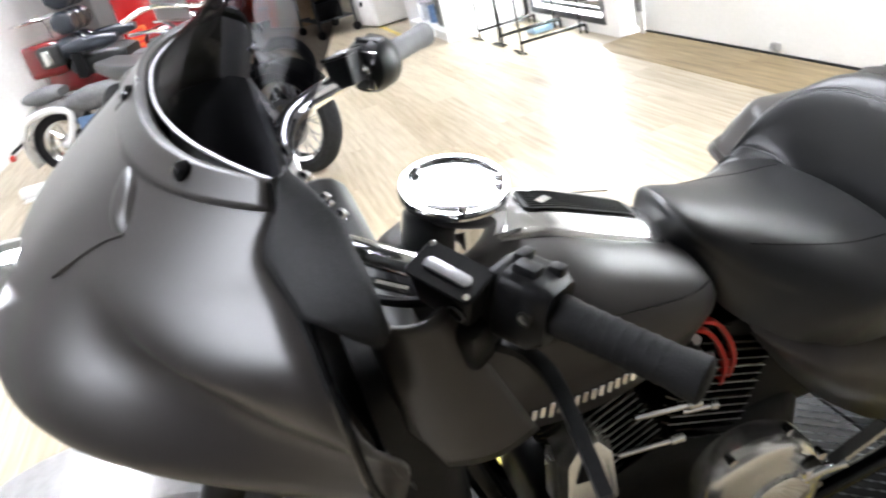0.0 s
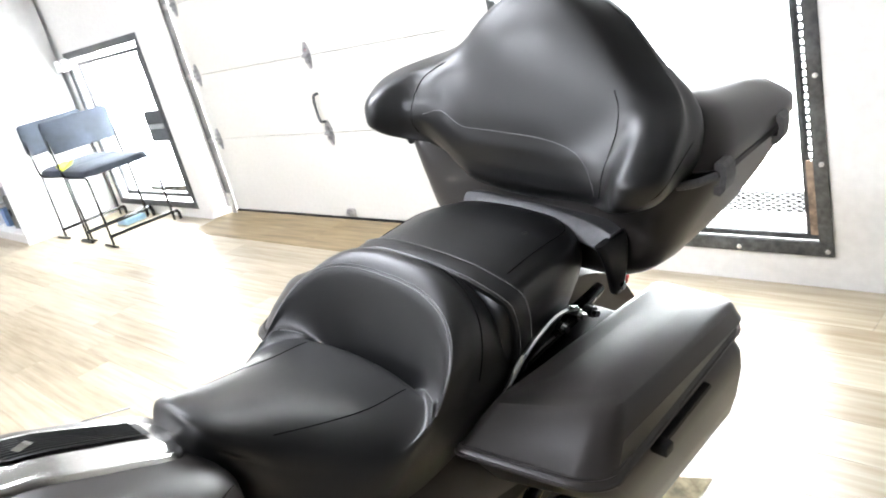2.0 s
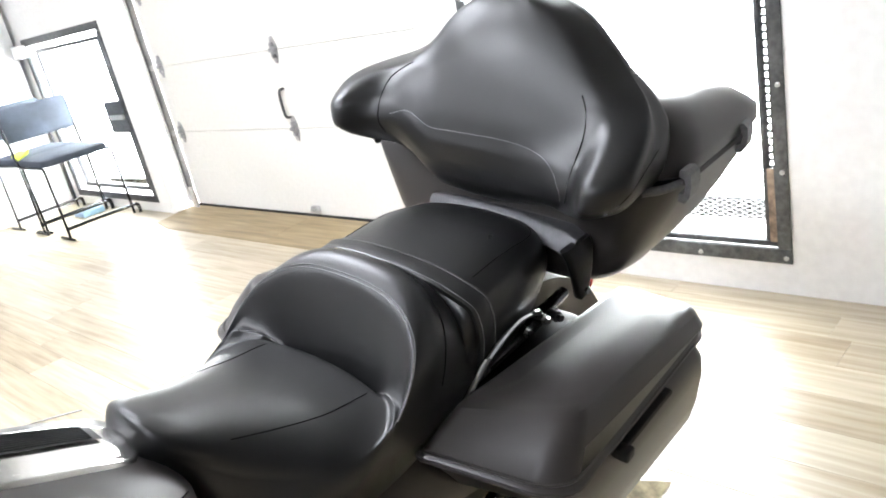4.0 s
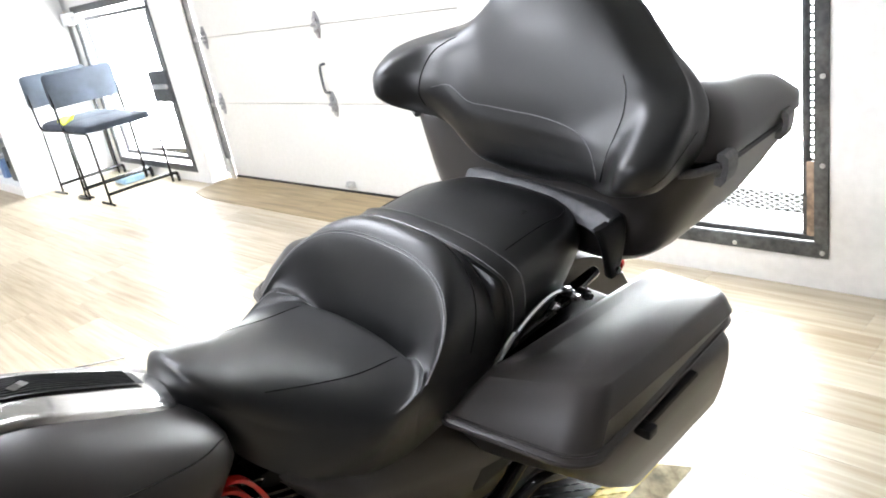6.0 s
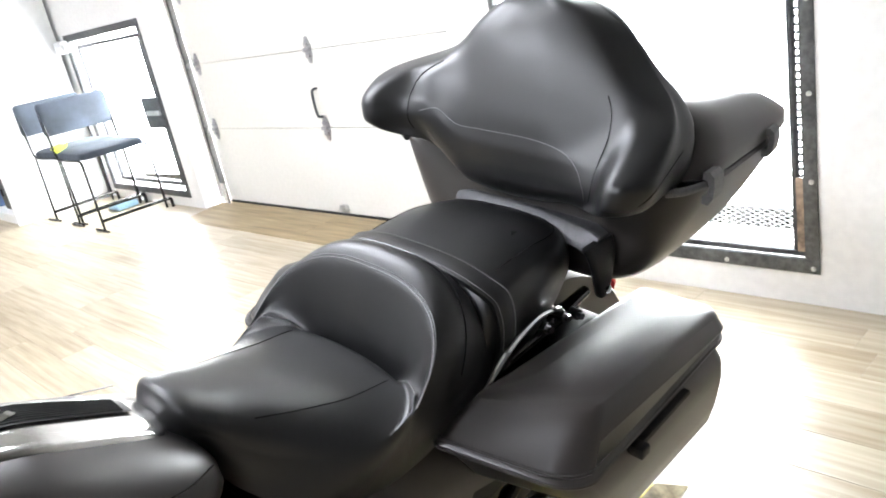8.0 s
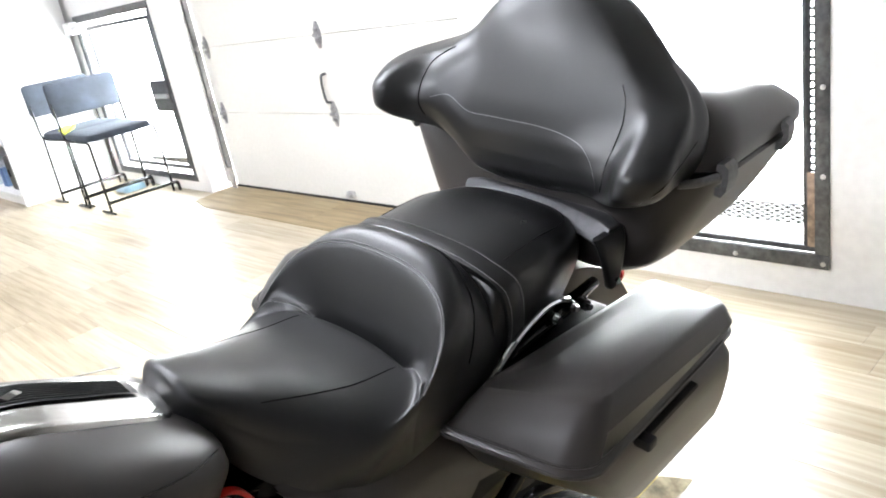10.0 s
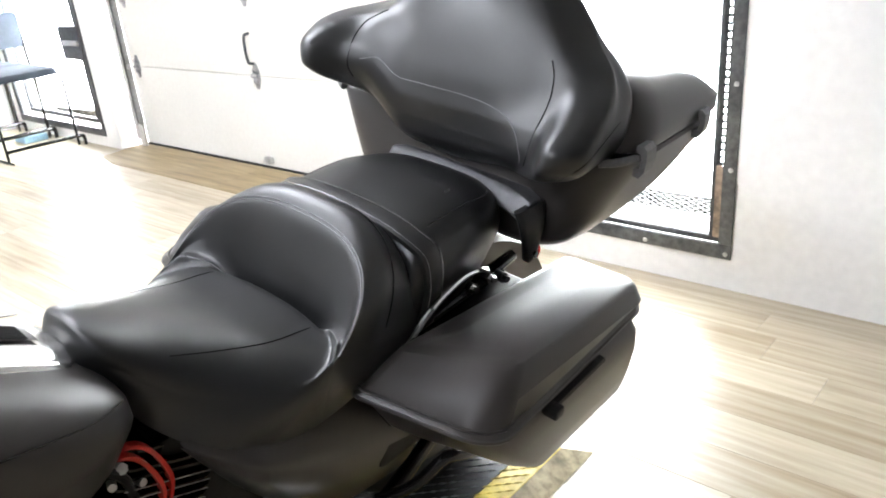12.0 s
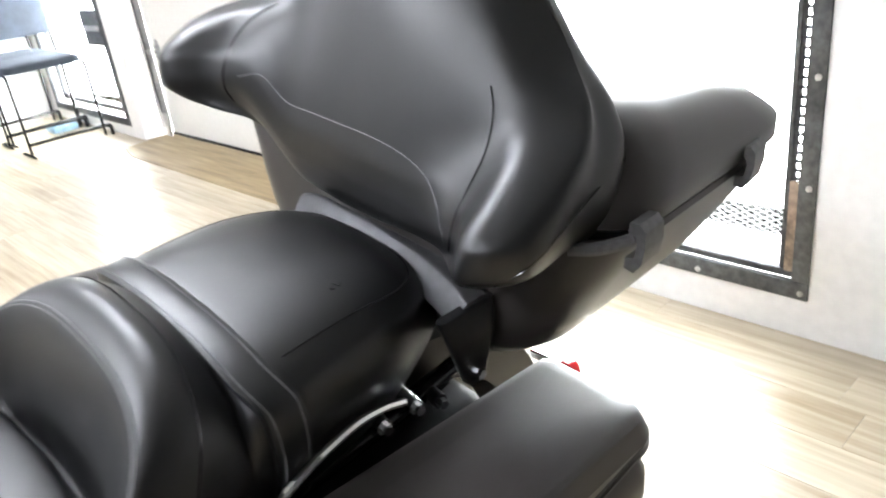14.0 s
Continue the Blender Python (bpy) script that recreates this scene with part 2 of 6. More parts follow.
def tube(points, r, n=10, bm=None, closed=False):
    """A round bar along points; r a number or one per point."""
    bm = bm or bmesh.new()
    pts = [Vector(p) for p in points]
    rs = r if isinstance(r, (list, tuple)) else [r] * len(pts)
    rings, x = [], None
    for i, p in enumerate(pts):
        a = pts[i - 1] if i or closed else p
        b = pts[(i + 1) % len(pts)] if i + 1 < len(pts) or closed else p
        z = (b - a).normalized()
        x = (x - z * x.dot(z)).normalized() if x is not None else z.orthogonal().normalized()
        y = z.cross(x)
        rings.append([bm.verts.new(p + rs[i] * (math.cos(t) * x + math.sin(t) * y)) for t in (2 * math.pi * k / n for k in range(n))])
    for i in range(len(rings) - (0 if closed else 1)):
        a, b = rings[i], rings[(i + 1) % len(rings)]
        for k in range(n):
            bm.faces.new((a[k], a[(k + 1) % n], b[(k + 1) % n], b[k]))
    if not closed:
        bm.faces.new(rings[0][::-1])
        bm.faces.new(rings[-1])
    return bm


def smooth_path(points, steps=8):
    """A Catmull-Rom curve through the points."""
    p = [Vector(q) for q in points]
    p = [2 * p[0] - p[1]] + p + [2 * p[-1] - p[-2]]
    out = []
    for i in range(1, len(p) - 2):
        for k in range(steps):
            t = k / steps
            out.append(0.5 * (2 * p[i] + (p[i + 1] - p[i - 1]) * t + (2 * p[i - 1] - 5 * p[i] + 4 * p[i + 1] - p[i + 2]) * t * t + (3 * p[i] - p[i - 1] - 3 * p[i + 1] + p[i + 2]) * t ** 3))
    out.append(p[-2])
    return out


def loft(rings, cap=True, bm=None, closed=True):
    """Skin rings of equally many points."""
    bm = bm or bmesh.new()
    vs = [[bm.verts.new(p) for p in ring] for ring in rings]
    n = len(vs[0])
    for a, b in zip(vs, vs[1:]):
        for k in range(n if closed else n - 1):
            bm.faces.new((a[k], a[(k + 1) % n], b[(k + 1) % n], b[k]))
    if cap and closed:
        bm.faces.new(vs[0][::-1])
        bm.faces.new(vs[-1])
    return bm


def grid(f, nu, nv, bm=None):
    """A sheet f(a, b) for a, b from 0 to 1."""
    bm = bm or bmesh.new()
    vs = [[bm.verts.new(f(i / nu, j / nv)) for j in range(nv + 1)] for i in range(nu + 1)]
    for i in range(nu):
        for j in range(nv):
            bm.faces.new((vs[i][j], vs[i + 1][j], vs[i + 1][j + 1], vs[i][j + 1]))
    return bm


def lathe(profile, n=40, bm=None, m=None, ring=False):
    """Turn (radius, height) pairs round z."""
    bm = bm or bmesh.new()
    rings = [[bm.verts.new((r * math.cos(2 * math.pi * k / n), r * math.sin(2 * math.pi * k / n), h)) for k in range(n)] for r, h in profile]
    for a, b in zip(rings, rings[1:]):
        for k in range(n):
            bm.faces.new((a[k], a[(k + 1) % n], b[(k + 1) % n], b[k]))
    if ring:
        for k in range(n):
            bm.faces.new((rings[-1][k], rings[-1][(k + 1) % n], rings[0][(k + 1) % n], rings[0][k]))
    else:
        bm.faces.new(rings[0][::-1])
        bm.faces.new(rings[-1])
    if m is not None:
        bmesh.ops.transform(bm, matrix=m, verts=bm.verts)
    return bm


def curve(xs, ys):
    """A smooth function through (x, y) pairs."""
    xs, ys = np.array(xs, float), np.array(ys, float)
    d = np.diff(ys) / np.diff(xs)
    s = np.r_[d[0], [0 if a * b <= 0 else 2 * a * b / (a + b) for a, b in zip(d, d[1:])], d[-1]]

    def at(x):
        x = min(max(x, xs[0]), xs[-1])
        i = min(int(np.searchsorted(xs, x, "right")) - 1, len(xs) - 2)
        h = xs[i + 1] - xs[i]
        t = (x - xs[i]) / h
        return float((1 + 2 * t) * (1 - t) ** 2 * ys[i] + t * (1 - t) ** 2 * h * s[i] + t * t * (3 - 2 * t) * ys[i + 1] + t * t * (t - 1) * h * s[i + 1])

    return at


def mirror(bm):
    """The other hand of a part, across x = 0."""
    bmesh.ops.scale(bm, vec=(-1, 1, 1), verts=bm.verts)
    return bm


def rounded(hx, hy, r, n=5):
    """A rounded rectangle's outline about the origin."""
    out = []
    for cx, cy, a0 in ((hx - r, hy - r, 0), (-hx + r, hy - r, 90), (-hx + r, -hy + r, 180), (hx - r, -hy + r, 270)):
        for k in range(n + 1):
            a = radians(a0 + 90 * k / n)
            out.append((cx + r * math.cos(a), cy + r * math.sin(a)))
    return out
# ---- the workshop ----
def slab(name, x0, x1, y0, y1, z0, z1, material, label, category, bevel=0.0):
    return solid(name, box(x0, x1, y0, y1, z0, z1, bevel), material, label, category, kind="structure", smooth=False)


floor = slab("floor", -12, 7, -5.0, 0.15, -0.2, -0.006, JOINT, "pale wood-look plank floor with worn glossy patches", "floor")
slab("ceiling", -12, 7, -5.0, 0.4, 3.0, 3.15, CEIL, "plain unseen workshop ceiling, darkened to keep reflections dark", "ceiling")
slab("wall_south_store", -12, -0.5, -5.2, -5.0, 0, 3.0, SOUTHWALL, "plain white painted workshop wall", "wall")
# unseen half behind the camera, split off and darkened against reflections
slab("wall_south_dark", -0.5, 7, -5.2, -5.0, 0, 3.0, DARKWALL, "plain unseen workshop wall, dark grey to dim reflections", "wall")
slab("wall_west", -12.2, -12, -5.2, 0.4, 0, 3.0, WALL, "plain white painted workshop wall", "wall")
slab("wall_east", 7.0, 7.2, -5.2, 0.4, 0, 3.0, DARKWALL, "plain unseen workshop wall, dark grey to dim reflections", "wall")


def wall_with_hole(name, x0, x1, y0, y1, hx0, hx1, hz0, hz1, top, label):
    bm = bmesh.new()
    for a, b, c, d in ((x0, hx0, 0, top), (hx1, x1, 0, top), (hx0, hx1, 0, hz0), (hx0, hx1, hz1, top)):
        if b - a > 1e-4 and d - c > 1e-4:
            box(a, b, y0, y1, c, d, bm=bm)
    return solid(name, bm, WALL, label, "wall", kind="structure", smooth=False)


wall_with_hole("wall_north_gate", 1.34, 7.0, -0.225, 0.12, 1.62, 2.83, 0.125, 2.3, 3.0, "white plastered wall round a steel mesh gate")
wall_with_hole("wall_north_window", -12.0, -1.51, -0.165, 0.12, -3.10, -1.70, 0.095, 1.38, 3.0, "white plastered wall round a low glazed hatch")
slab("wall_lintel", -1.51, 1.34, -0.165, 0.12, 2.45, 3.0, WALL, "white plastered wall over the garage door", "wall")

# unseen ceiling panels, added and placed to give highlights and fill
FILLGLOW = glow("fill_glow", (0.88, 0.912, 1.0), 34.0)
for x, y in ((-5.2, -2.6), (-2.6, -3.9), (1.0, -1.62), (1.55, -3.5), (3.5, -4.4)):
    lightbox = thing("fill_panel", "unseen white panel light added under the ceiling", "ceiling light", pose(x, y, 2.9), "ceiling panel lights")
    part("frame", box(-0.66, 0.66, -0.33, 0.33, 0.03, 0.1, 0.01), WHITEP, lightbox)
    part("diffuser", box(-0.62, 0.62, -0.29, 0.29, 0.0, 0.03, 0.008), FILLGLOW, lightbox)

# glare outside
slab("backdrop", -6, 6, 1.2, 1.25, -0.2, 3.4, FROST, "overexposed white daylight outside the openings", "backdrop")

# ---- garage door ----
garage = thing("garage_door", "closed white steel sectional garage door with galvanised hinges", "garage door", kind="structure")
SEAMS = (0.022, 0.563, 1.020, 1.50, 1.98, 2.46)
for z0, z1 in zip(SEAMS, SEAMS[1:]):
    part("door_panel", box(-1.42, 1.33, 0.0, 0.045, z0 + 0.0015, z1 - 0.0015, 0.004), DOORM, garage, smooth=False)
    part("joint_strip", box(-1.42, 1.33, 0.046, 0.05, z1 - 0.02, z1 + 0.02), DARKSTEEL, garage)
part("bottom_seal", box(-1.42, 1.33, -0.008, 0.05, 0.0, 0.020, 0.004), RUBBER, garage, "black rubber seal along the floor")


def hinge(x, z, half=0.03, tall=0.075):
    bm = bmesh.new()
    prof = [(-half * 0.35, tall), (half * 0.35, tall), (half, 0.025), (half, -0.025), (half * 0.35, -tall), (-half * 0.35, -tall), (-half, -0.025), (-half, 0.025)]
    loft([[(x + a, y, z + b) for a, b in prof] for y in (-0.001, -0.006)], bm=bm)
    cyl((x - half * 0.9, -0.014, z), (x + half * 0.9, -0.014, z), 0.011, n=10, bm=bm)
    for s in (-1, 1):
        box(x - half * 0.55, x + half * 0.55, -0.02, -0.006, z + s * 0.032 - 0.011, z + s * 0.032 + 0.011, 0.003, 1, bm=bm)
        cyl((x, -0.024, z + s * 0.032), (x, -0.006, z + s * 0.032), 0.006, n=8, bm=bm)
    return bm


for z in SEAMS[1:-1]:
    for x in (-1.325, 0.0, 1.21):
        part("hinge", hinge(x, z), STEEL, garage)
bm = box(-0.03, 0.03, -0.03, -0.001, 0.045, 0.085, 0.004)
cyl((-0.02, -0.034, 0.065), (0.02, -0.034, 0.065), 0.01, n=10, bm=bm)
part("bottom_bracket", bm, GALV, garage)
part("pull_handle", tube(smooth_path([(-0.008, -0.004, 0.80), (-0.012, -0.035, 0.79), (-0.012, -0.042, 0.72), (-0.012, -0.035, 0.645), (-0.01, -0.004, 0.632)], 6), 0.008), DARKSTEEL, garage, "dark lift handle")
bm = box(-1.46, -1.40, -0.055, -0.05, 0.06, 2.46)
box(-1.415, -1.40, -0.055, -0.012, 0.06, 2.46, bm=bm)
part("track", bm, STEEL, garage, "dark steel roller track")
for z in (0.563, 1.02, 1.5):
    part("roller", cyl((-1.425, -0.035, z), (-1.375, -0.035, z), 0.019, n=14), GALV, garage)
bm = box(-1.405, -1.33, -0.06, -0.05, 0.0, 0.17, 0.004)
box(-1.405, -1.30, -0.16, -0.05, 0.0, 0.008, 0.003, bm=bm)
part("track_foot", bm, GALV, garage, "galvanised track foot plate")
# white reveal face; the weaker light on it is put into cream
slab("reveal_trim", -1.512, -1.505, -0.16, -0.06, 0.05, 2.45, mat("dim_reveal_paint", (0.78, 0.755, 0.70), 0.6, vary=0.04), "white door reveal, its weaker light put into a cream tone", "trim")

# worn strip of boards before the door
apron = thing("threshold", "worn darker boards sloping up to the garage door", "threshold", kind="structure")
for i in range(1):
    y0 = -0.405
    for k in range(2):
        x0 = -1.44 + k * 1.395
        bm = loft([[(x, y0 + (0.0 if x > -1.2 else 0.06), 0.0), (x, y0 + (0.004 if x > -1.2 else 0.064), 0.004), (x, y0 + 0.38, 0.020), (x, y0 + 0.384, 0.0)] for x in (x0, x0 + 0.25, x0 + 1.393)])
        part("plank", bm, RAMPW, apron, smooth=False)

# ---- steel mesh gate ----
gate = thing("mesh_gate", "grey steel framed gate with expanded metal mesh", "gate", kind="structure")
GX0, GX1, GZ0, GZ1, GY = 1.60, 2.842, 0.115, 2.32, -0.232
part("frame_bottom", box(GX0, GX1, GY, GY + 0.02, GZ0, GZ0 + 0.05, 0.002), DARKSTEEL, gate)
part("frame_top", box(GX0, GX1, GY, GY + 0.02, GZ1 - 0.05, GZ1, 0.002), DARKSTEEL, gate)
part("frame_side", box(GX1 - 0.045, GX1, GY, GY + 0.02, GZ0 + 0.051, GZ1 - 0.051, 0.002), DARKSTEEL, gate)
part("frame_side", box(GX0, GX0 + 0.045, GY, GY + 0.02, GZ0 + 0.051, GZ1 - 0.051, 0.002), DARKSTEEL, gate)
for z in (0.135, 0.436, 0.719, 1.001, 1.29, 1.57, 1.86):
    for x in (2.824, 1.622):
        part("bolt", lathe([(0.0085, 0), (0.008, 0.004), (0.004, 0.006)], 12, m=Matrix.Translation((x, GY, z)) @ pose(0, 0, 0, 90, 0, 0)), GALV, gate)
for x in (2.527, 2.23, 1.93):
    part("bolt", lathe([(0.0085, 0), (0.008, 0.004), (0.004, 0.006)], 12, m=Matrix.Translation((x, GY, 0.132)) @ pose(0, 0, 0, 90, 0, 0)), GALV, gate)
part("inner_bar", box(2.752, 2.766, GY + 0.025, GY + 0.05, 0.17, 2.26, 0.002), DARKSTEEL, gate)
bm = bmesh.new()
z = 0.44
while z < 2.2:
    box(2.766, 2.796, GY + 0.03, GY + 0.036, z, z + 0.009, bm=bm)
    z += 0.024
box(2.766, 2.776, GY + 0.03, GY + 0.036, 0.19, 2.26, bm=bm)
box(2.786, 2.797, GY + 0.03, GY + 0.036, 0.19, 2.26, bm=bm)
part("slotted_rail", bm, DARKSTEEL, gate, "slotted steel hinge rail")
part("rail_cover", box(2.766, 2.797, GY + 0.02, GY + 0.031, 0.18, 0.44, 0.003), RUSTY, gate, "rust-stained lower rail")
part("inner_sill", box(1.645, 2.796, GY + 0.02, GY + 0.05, 0.166, 0.186, 0.002), DARKSTEEL, gate)


def diamonds(x0, x1, z0, z1, y, w, h, r):
    """Expanded metal: crossing zigzag strands."""
    bm = bmesh.new()
    cols = int((x1 - x0) / w)
    rows = int((z1 - z0) / h)
    for j in range(rows):
        for i in range(cols):
            x, zz = x0 + i * w, z0 + j * h
            for p, q in (((x, y, zz + h / 2), (x + w / 2, y + 0.002, zz + h)), ((x + w / 2, y + 0.002, zz + h), (x + w, y, zz + h / 2)), ((x, y, zz + h / 2), (x + w / 2, y - 0.002, zz)), ((x + w / 2, y - 0.002, zz), (x + w, y, zz + h / 2))):
                cyl(p, q, r, n=4, bm=bm, cap=False)
    return bm


# mesh only in patches: glare is imitated by leaving the rest out
part("mesh_panel", diamonds(1.66, 2.752, 0.186, 0.455, GY + 0.036, 0.034, 0.0165, 0.0013), STEEL, gate, "bare expanded metal mesh")
part("mesh_panel", diamonds(2.335, 2.47, 0.80, 1.28, GY + 0.036, 0.022, 0.03, 0.0012), STEEL, gate)
part("pane", box(1.63, 2.83, 0.06, 0.066, 0.126, 2.3), CLEAR, gate, "clear glass behind the mesh").visible_shadow = False
bm = box(1.63, 1.70, GY - 0.03, GY + 0.02, 1.15, 1.23, 0.006)
cyl((1.665, GY - 0.05, 1.12), (1.665, GY - 0.05, 1.26), 0.014, n=12, bm=bm)
part("hinge_block", bm, DARKSTEEL, gate)

# ---- low glazed hatch ----
hatch = thing("window_1", "low white-lit window hatch in a grey steel frame", "window", kind="structure")
HY = -0.172
for nm, a in (("frame_bottom", (-3.13, -1.685, 0.075, 0.125)), ("frame_top", (-3.13, -1.685, 1.345, 1.40)), ("frame_side", (-1.735, -1.685, 0.126, 1.344)), ("frame_side", (-3.13, -3.08, 0.126, 1.344))):
    part(nm, box(a[0], a[1], HY, HY + 0.02, a[2], a[3], 0.002), DARKSTEEL, hatch)
for nm, a in (("sash_bottom", (-2.98, -1.80, 0.155, 0.185)), ("sash_top", (-2.98, -1.80, 1.275, 1.305)), ("sash_side", (-1.83, -1.80, 0.186, 1.274)), ("sash_side", (-2.98, -2.95, 0.186, 1.274))):
    part(nm, box(a[0], a[1], HY + 0.03, HY + 0.06, a[2], a[3], 0.002), DARKSTEEL, hatch)
part("pane", box(-3.08, -1.735, HY + 0.07, HY + 0.076, 0.126, 1.344), CLEAR, hatch).visible_shadow = False
part("lock_plate", box(-2.0, -1.70, HY - 0.012, HY + 0.03, 0.615, 0.845, 0.005), DARKSTEEL, hatch, "dark steel lock plate")
part("lock_bar", box(-1.93, -1.715, HY - 0.032, HY - 0.012, 0.715, 0.75, 0.006), GALV, hatch)
bm = box(-3.20, -3.06, HY - 0.07, HY, 1.26, 1.36, 0.008)
box(-3.06, -2.93, HY - 0.045, HY, 1.27, 1.335, 0.01, bm=bm)
solid("sensor_box", bm, WHITEP, "small white alarm sensor box on the wall", "sensor box")
# ---- the touring motorcycle ----
bike = thing("touring_motorcycle", "charcoal satin touring motorcycle with black leather seats, leaning on its stand", "motorcycle", pose(2.604, -2.0, 0.0, 0, 9.0, 0.5))


def bp(name, bm, material, label="", parent=None, smooth=True, sharp=38):
    return part(name, bm, material, parent or bike, label, smooth, sharp)


def both_sides(name, build, material, label="", sharp=38):
    """A left part and its mirror image."""
    return bp(name, build(), material, label, sharp=sharp), bp(name, mirror(build()), material, label, sharp=sharp)


def ease(a, b, x):
    """From 0 at a to 1 at b, softly."""
    t = min(1.0, max(0.0, (x - a) / (b - a)))
    return t * t * (3 - 2 * t)


def proud(f, a, b, lift, e=0.01, inside=(0, 0, 0.6)):
    """A point of the sheet f(a, b), raised along its outward normal."""
    p = Vector(f(a, b))
    n = (Vector(f(a + e, b)) - Vector(f(a - e, b))).cross(Vector(f(a, b + e)) - Vector(f(a, b - e)))
    n = n.normalized() if n.length > 1e-12 else Vector((0, 0, 1))
    return p + n * (lift if n.dot(p - Vector(inside)) > 0 else -lift)


# rider's seat: arcs across it, from the nose (v = 0) over the crease (5) and the bolster's seam (7) to the rear (10)
SEAT_V = range(11)
SEAT_YC = curve(SEAT_V, [-0.338, -0.316, -0.22, -0.10, 0.000, 0.014, 0.036, 0.071, 0.108, 0.150, 0.188])
SEAT_ZC = curve(SEAT_V, [0.788, 0.822, 0.786, 0.744, 0.720, 0.690, 0.766, 0.845, 0.862, 0.838, 0.760])
SEAT_YS = curve(SEAT_V, [-0.330, -0.310, -0.235, -0.150, -0.088, -0.064, -0.056, -0.046, 0.010, 0.085, 0.150])
SEAT_ZS = curve(SEAT_V, [0.765, 0.775, 0.712, 0.690, 0.704, 0.715, 0.718, 0.722, 0.705, 0.685, 0.660])
SEAT_W = curve(SEAT_V, [0.050, 0.072, 0.126, 0.182, 0.202, 0.205, 0.206, 0.207, 0.208, 0.196, 0.180])
SEAT_YH = curve(SEAT_V, [-0.330, -0.316, -0.285, -0.225, -0.150, -0.105, -0.070, -0.030, 0.035, 0.105, 0.165])
SEAT_ZH = curve(SEAT_V, [0.745, 0.735, 0.678, 0.630, 0.596, 0.588, 0.587, 0.590, 0.602, 0.620, 0.645])
SEAT_N = curve(SEAT_V, [2.2, 2.2, 2.2, 2.3, 2.3, 2.2, 2.5, 2.7, 2.7, 2.7, 2.8])


def seat_at(s, v):
    """s from -2 (right hem) over -1 (shoulder) and 0 (middle) to 2 (left hem)."""
    a, p = abs(s), 2 / SEAT_N(v)
    w, yc, ys, zc, zs = SEAT_W(v), SEAT_YC(v), SEAT_YS(v), SEAT_ZC(v), SEAT_ZS(v)
    if a <= 1:
        f = a * math.pi / 2
        k = 1 - max(0.0, math.cos(f)) ** p
        x, y, z = w * math.sin(f) ** p, yc + (ys - yc) * k, zc + (zs - zc) * k
        z += 0.026 * math.exp(-((v - 5) / 0.65) ** 2) * ease(0.25, 0.55, a) * (1 - ease(0.75, 1.0, a))
        z += 0.0022 * math.sin(9 * math.pi * a + 0.8) * math.exp(-((v - 5.55) / 0.35) ** 2) * (1 - ease(0.35, 0.6, a))
    else:
        t = a - 1
        yh, zh = SEAT_YH(v), SEAT_ZH(v)
        ty, tz = (ys - yc) * 0.25, min(-0.03, (zs - zc) * 0.35)
        c0, c1, c2 = (1 - t) ** 2, 2 * t * (1 - t), t * t
        x = c0 * w + c1 * (w + 0.012) + c2 * (w - 0.03)
        y = c0 * ys + c1 * (ys + ty) + c2 * yh
        z = c0 * zs + c1 * (zs + tz) + c2 * zh
    return (math.copysign(x, s) + 0.014 * ease(-0.30, -0.05, yc), y, z)


bp("rider_seat", grid(lambda a, b: seat_at(4 * a - 2, 10 * b), 96, 150), LEATHER, "black leather rider's seat with a stitched bolster", sharp=0)
nose = [Vector(seat_at(-2 + 4 * k / 24, 0)) for k in range(25)]
bp("seat_nose", loft([nose, [Vector((p.x * 0.86, p.y + 0.012, p.z - 0.022)) for p in nose]], cap=False, closed=False), BLACK, "black seat base at the nose")


def stitch(points, r=0.0010, name="seam", m=None, steps=6):
    """A row of thread along a line on a cushion."""
    return bp(name, tube(smooth_path(points, steps), r, 5), m or THREAD)


def on_seat(s, v, lift=0.0006):
    return proud(seat_at, s, v, lift)


for off in (-0.06, 0.06):
    stitch([on_seat(-1 + 2 * k / 40, 7 + off, 0.0008) for k in range(41)], 0.0010, steps=2)
stitch([on_seat(-0.98 + 1.93 * k / 32, 8.45) for k in range(33)], 0.0008, m=GLOSSB, steps=2)
for side in (1, -1):
    stitch([on_seat(side * (0.36 + 0.64 * k / 12), 4.9, 0.001) for k in range(13)], 0.0010, steps=2)
    stitch([on_seat(side * s, v, 0.0004) for s, v in ((0.36, 4.75), (0.37, 4.3), (0.39, 3.7), (0.42, 3.1), (0.48, 2.5), (0.58, 1.9))], 0.0007, m=GLOSSB)

# passenger's seat
PASS_TOP = curve([0.138, 0.158, 0.24, 0.32, 0.40, 0.45, 0.485, 0.512], [0.770, 0.822, 0.834, 0.839, 0.832, 0.812, 0.778, 0.72])
PASS_HALF = curve([0.138, 0.17, 0.28, 0.36, 0.43, 0.48, 0.505, 0.512], [0.184, 0.190, 0.186, 0.174, 0.150, 0.115, 0.075, 0.036])
PASS_HEM = curve([0.138, 0.25, 0.35, 0.45, 0.512], [0.615, 0.630, 0.650, 0.672, 0.69])


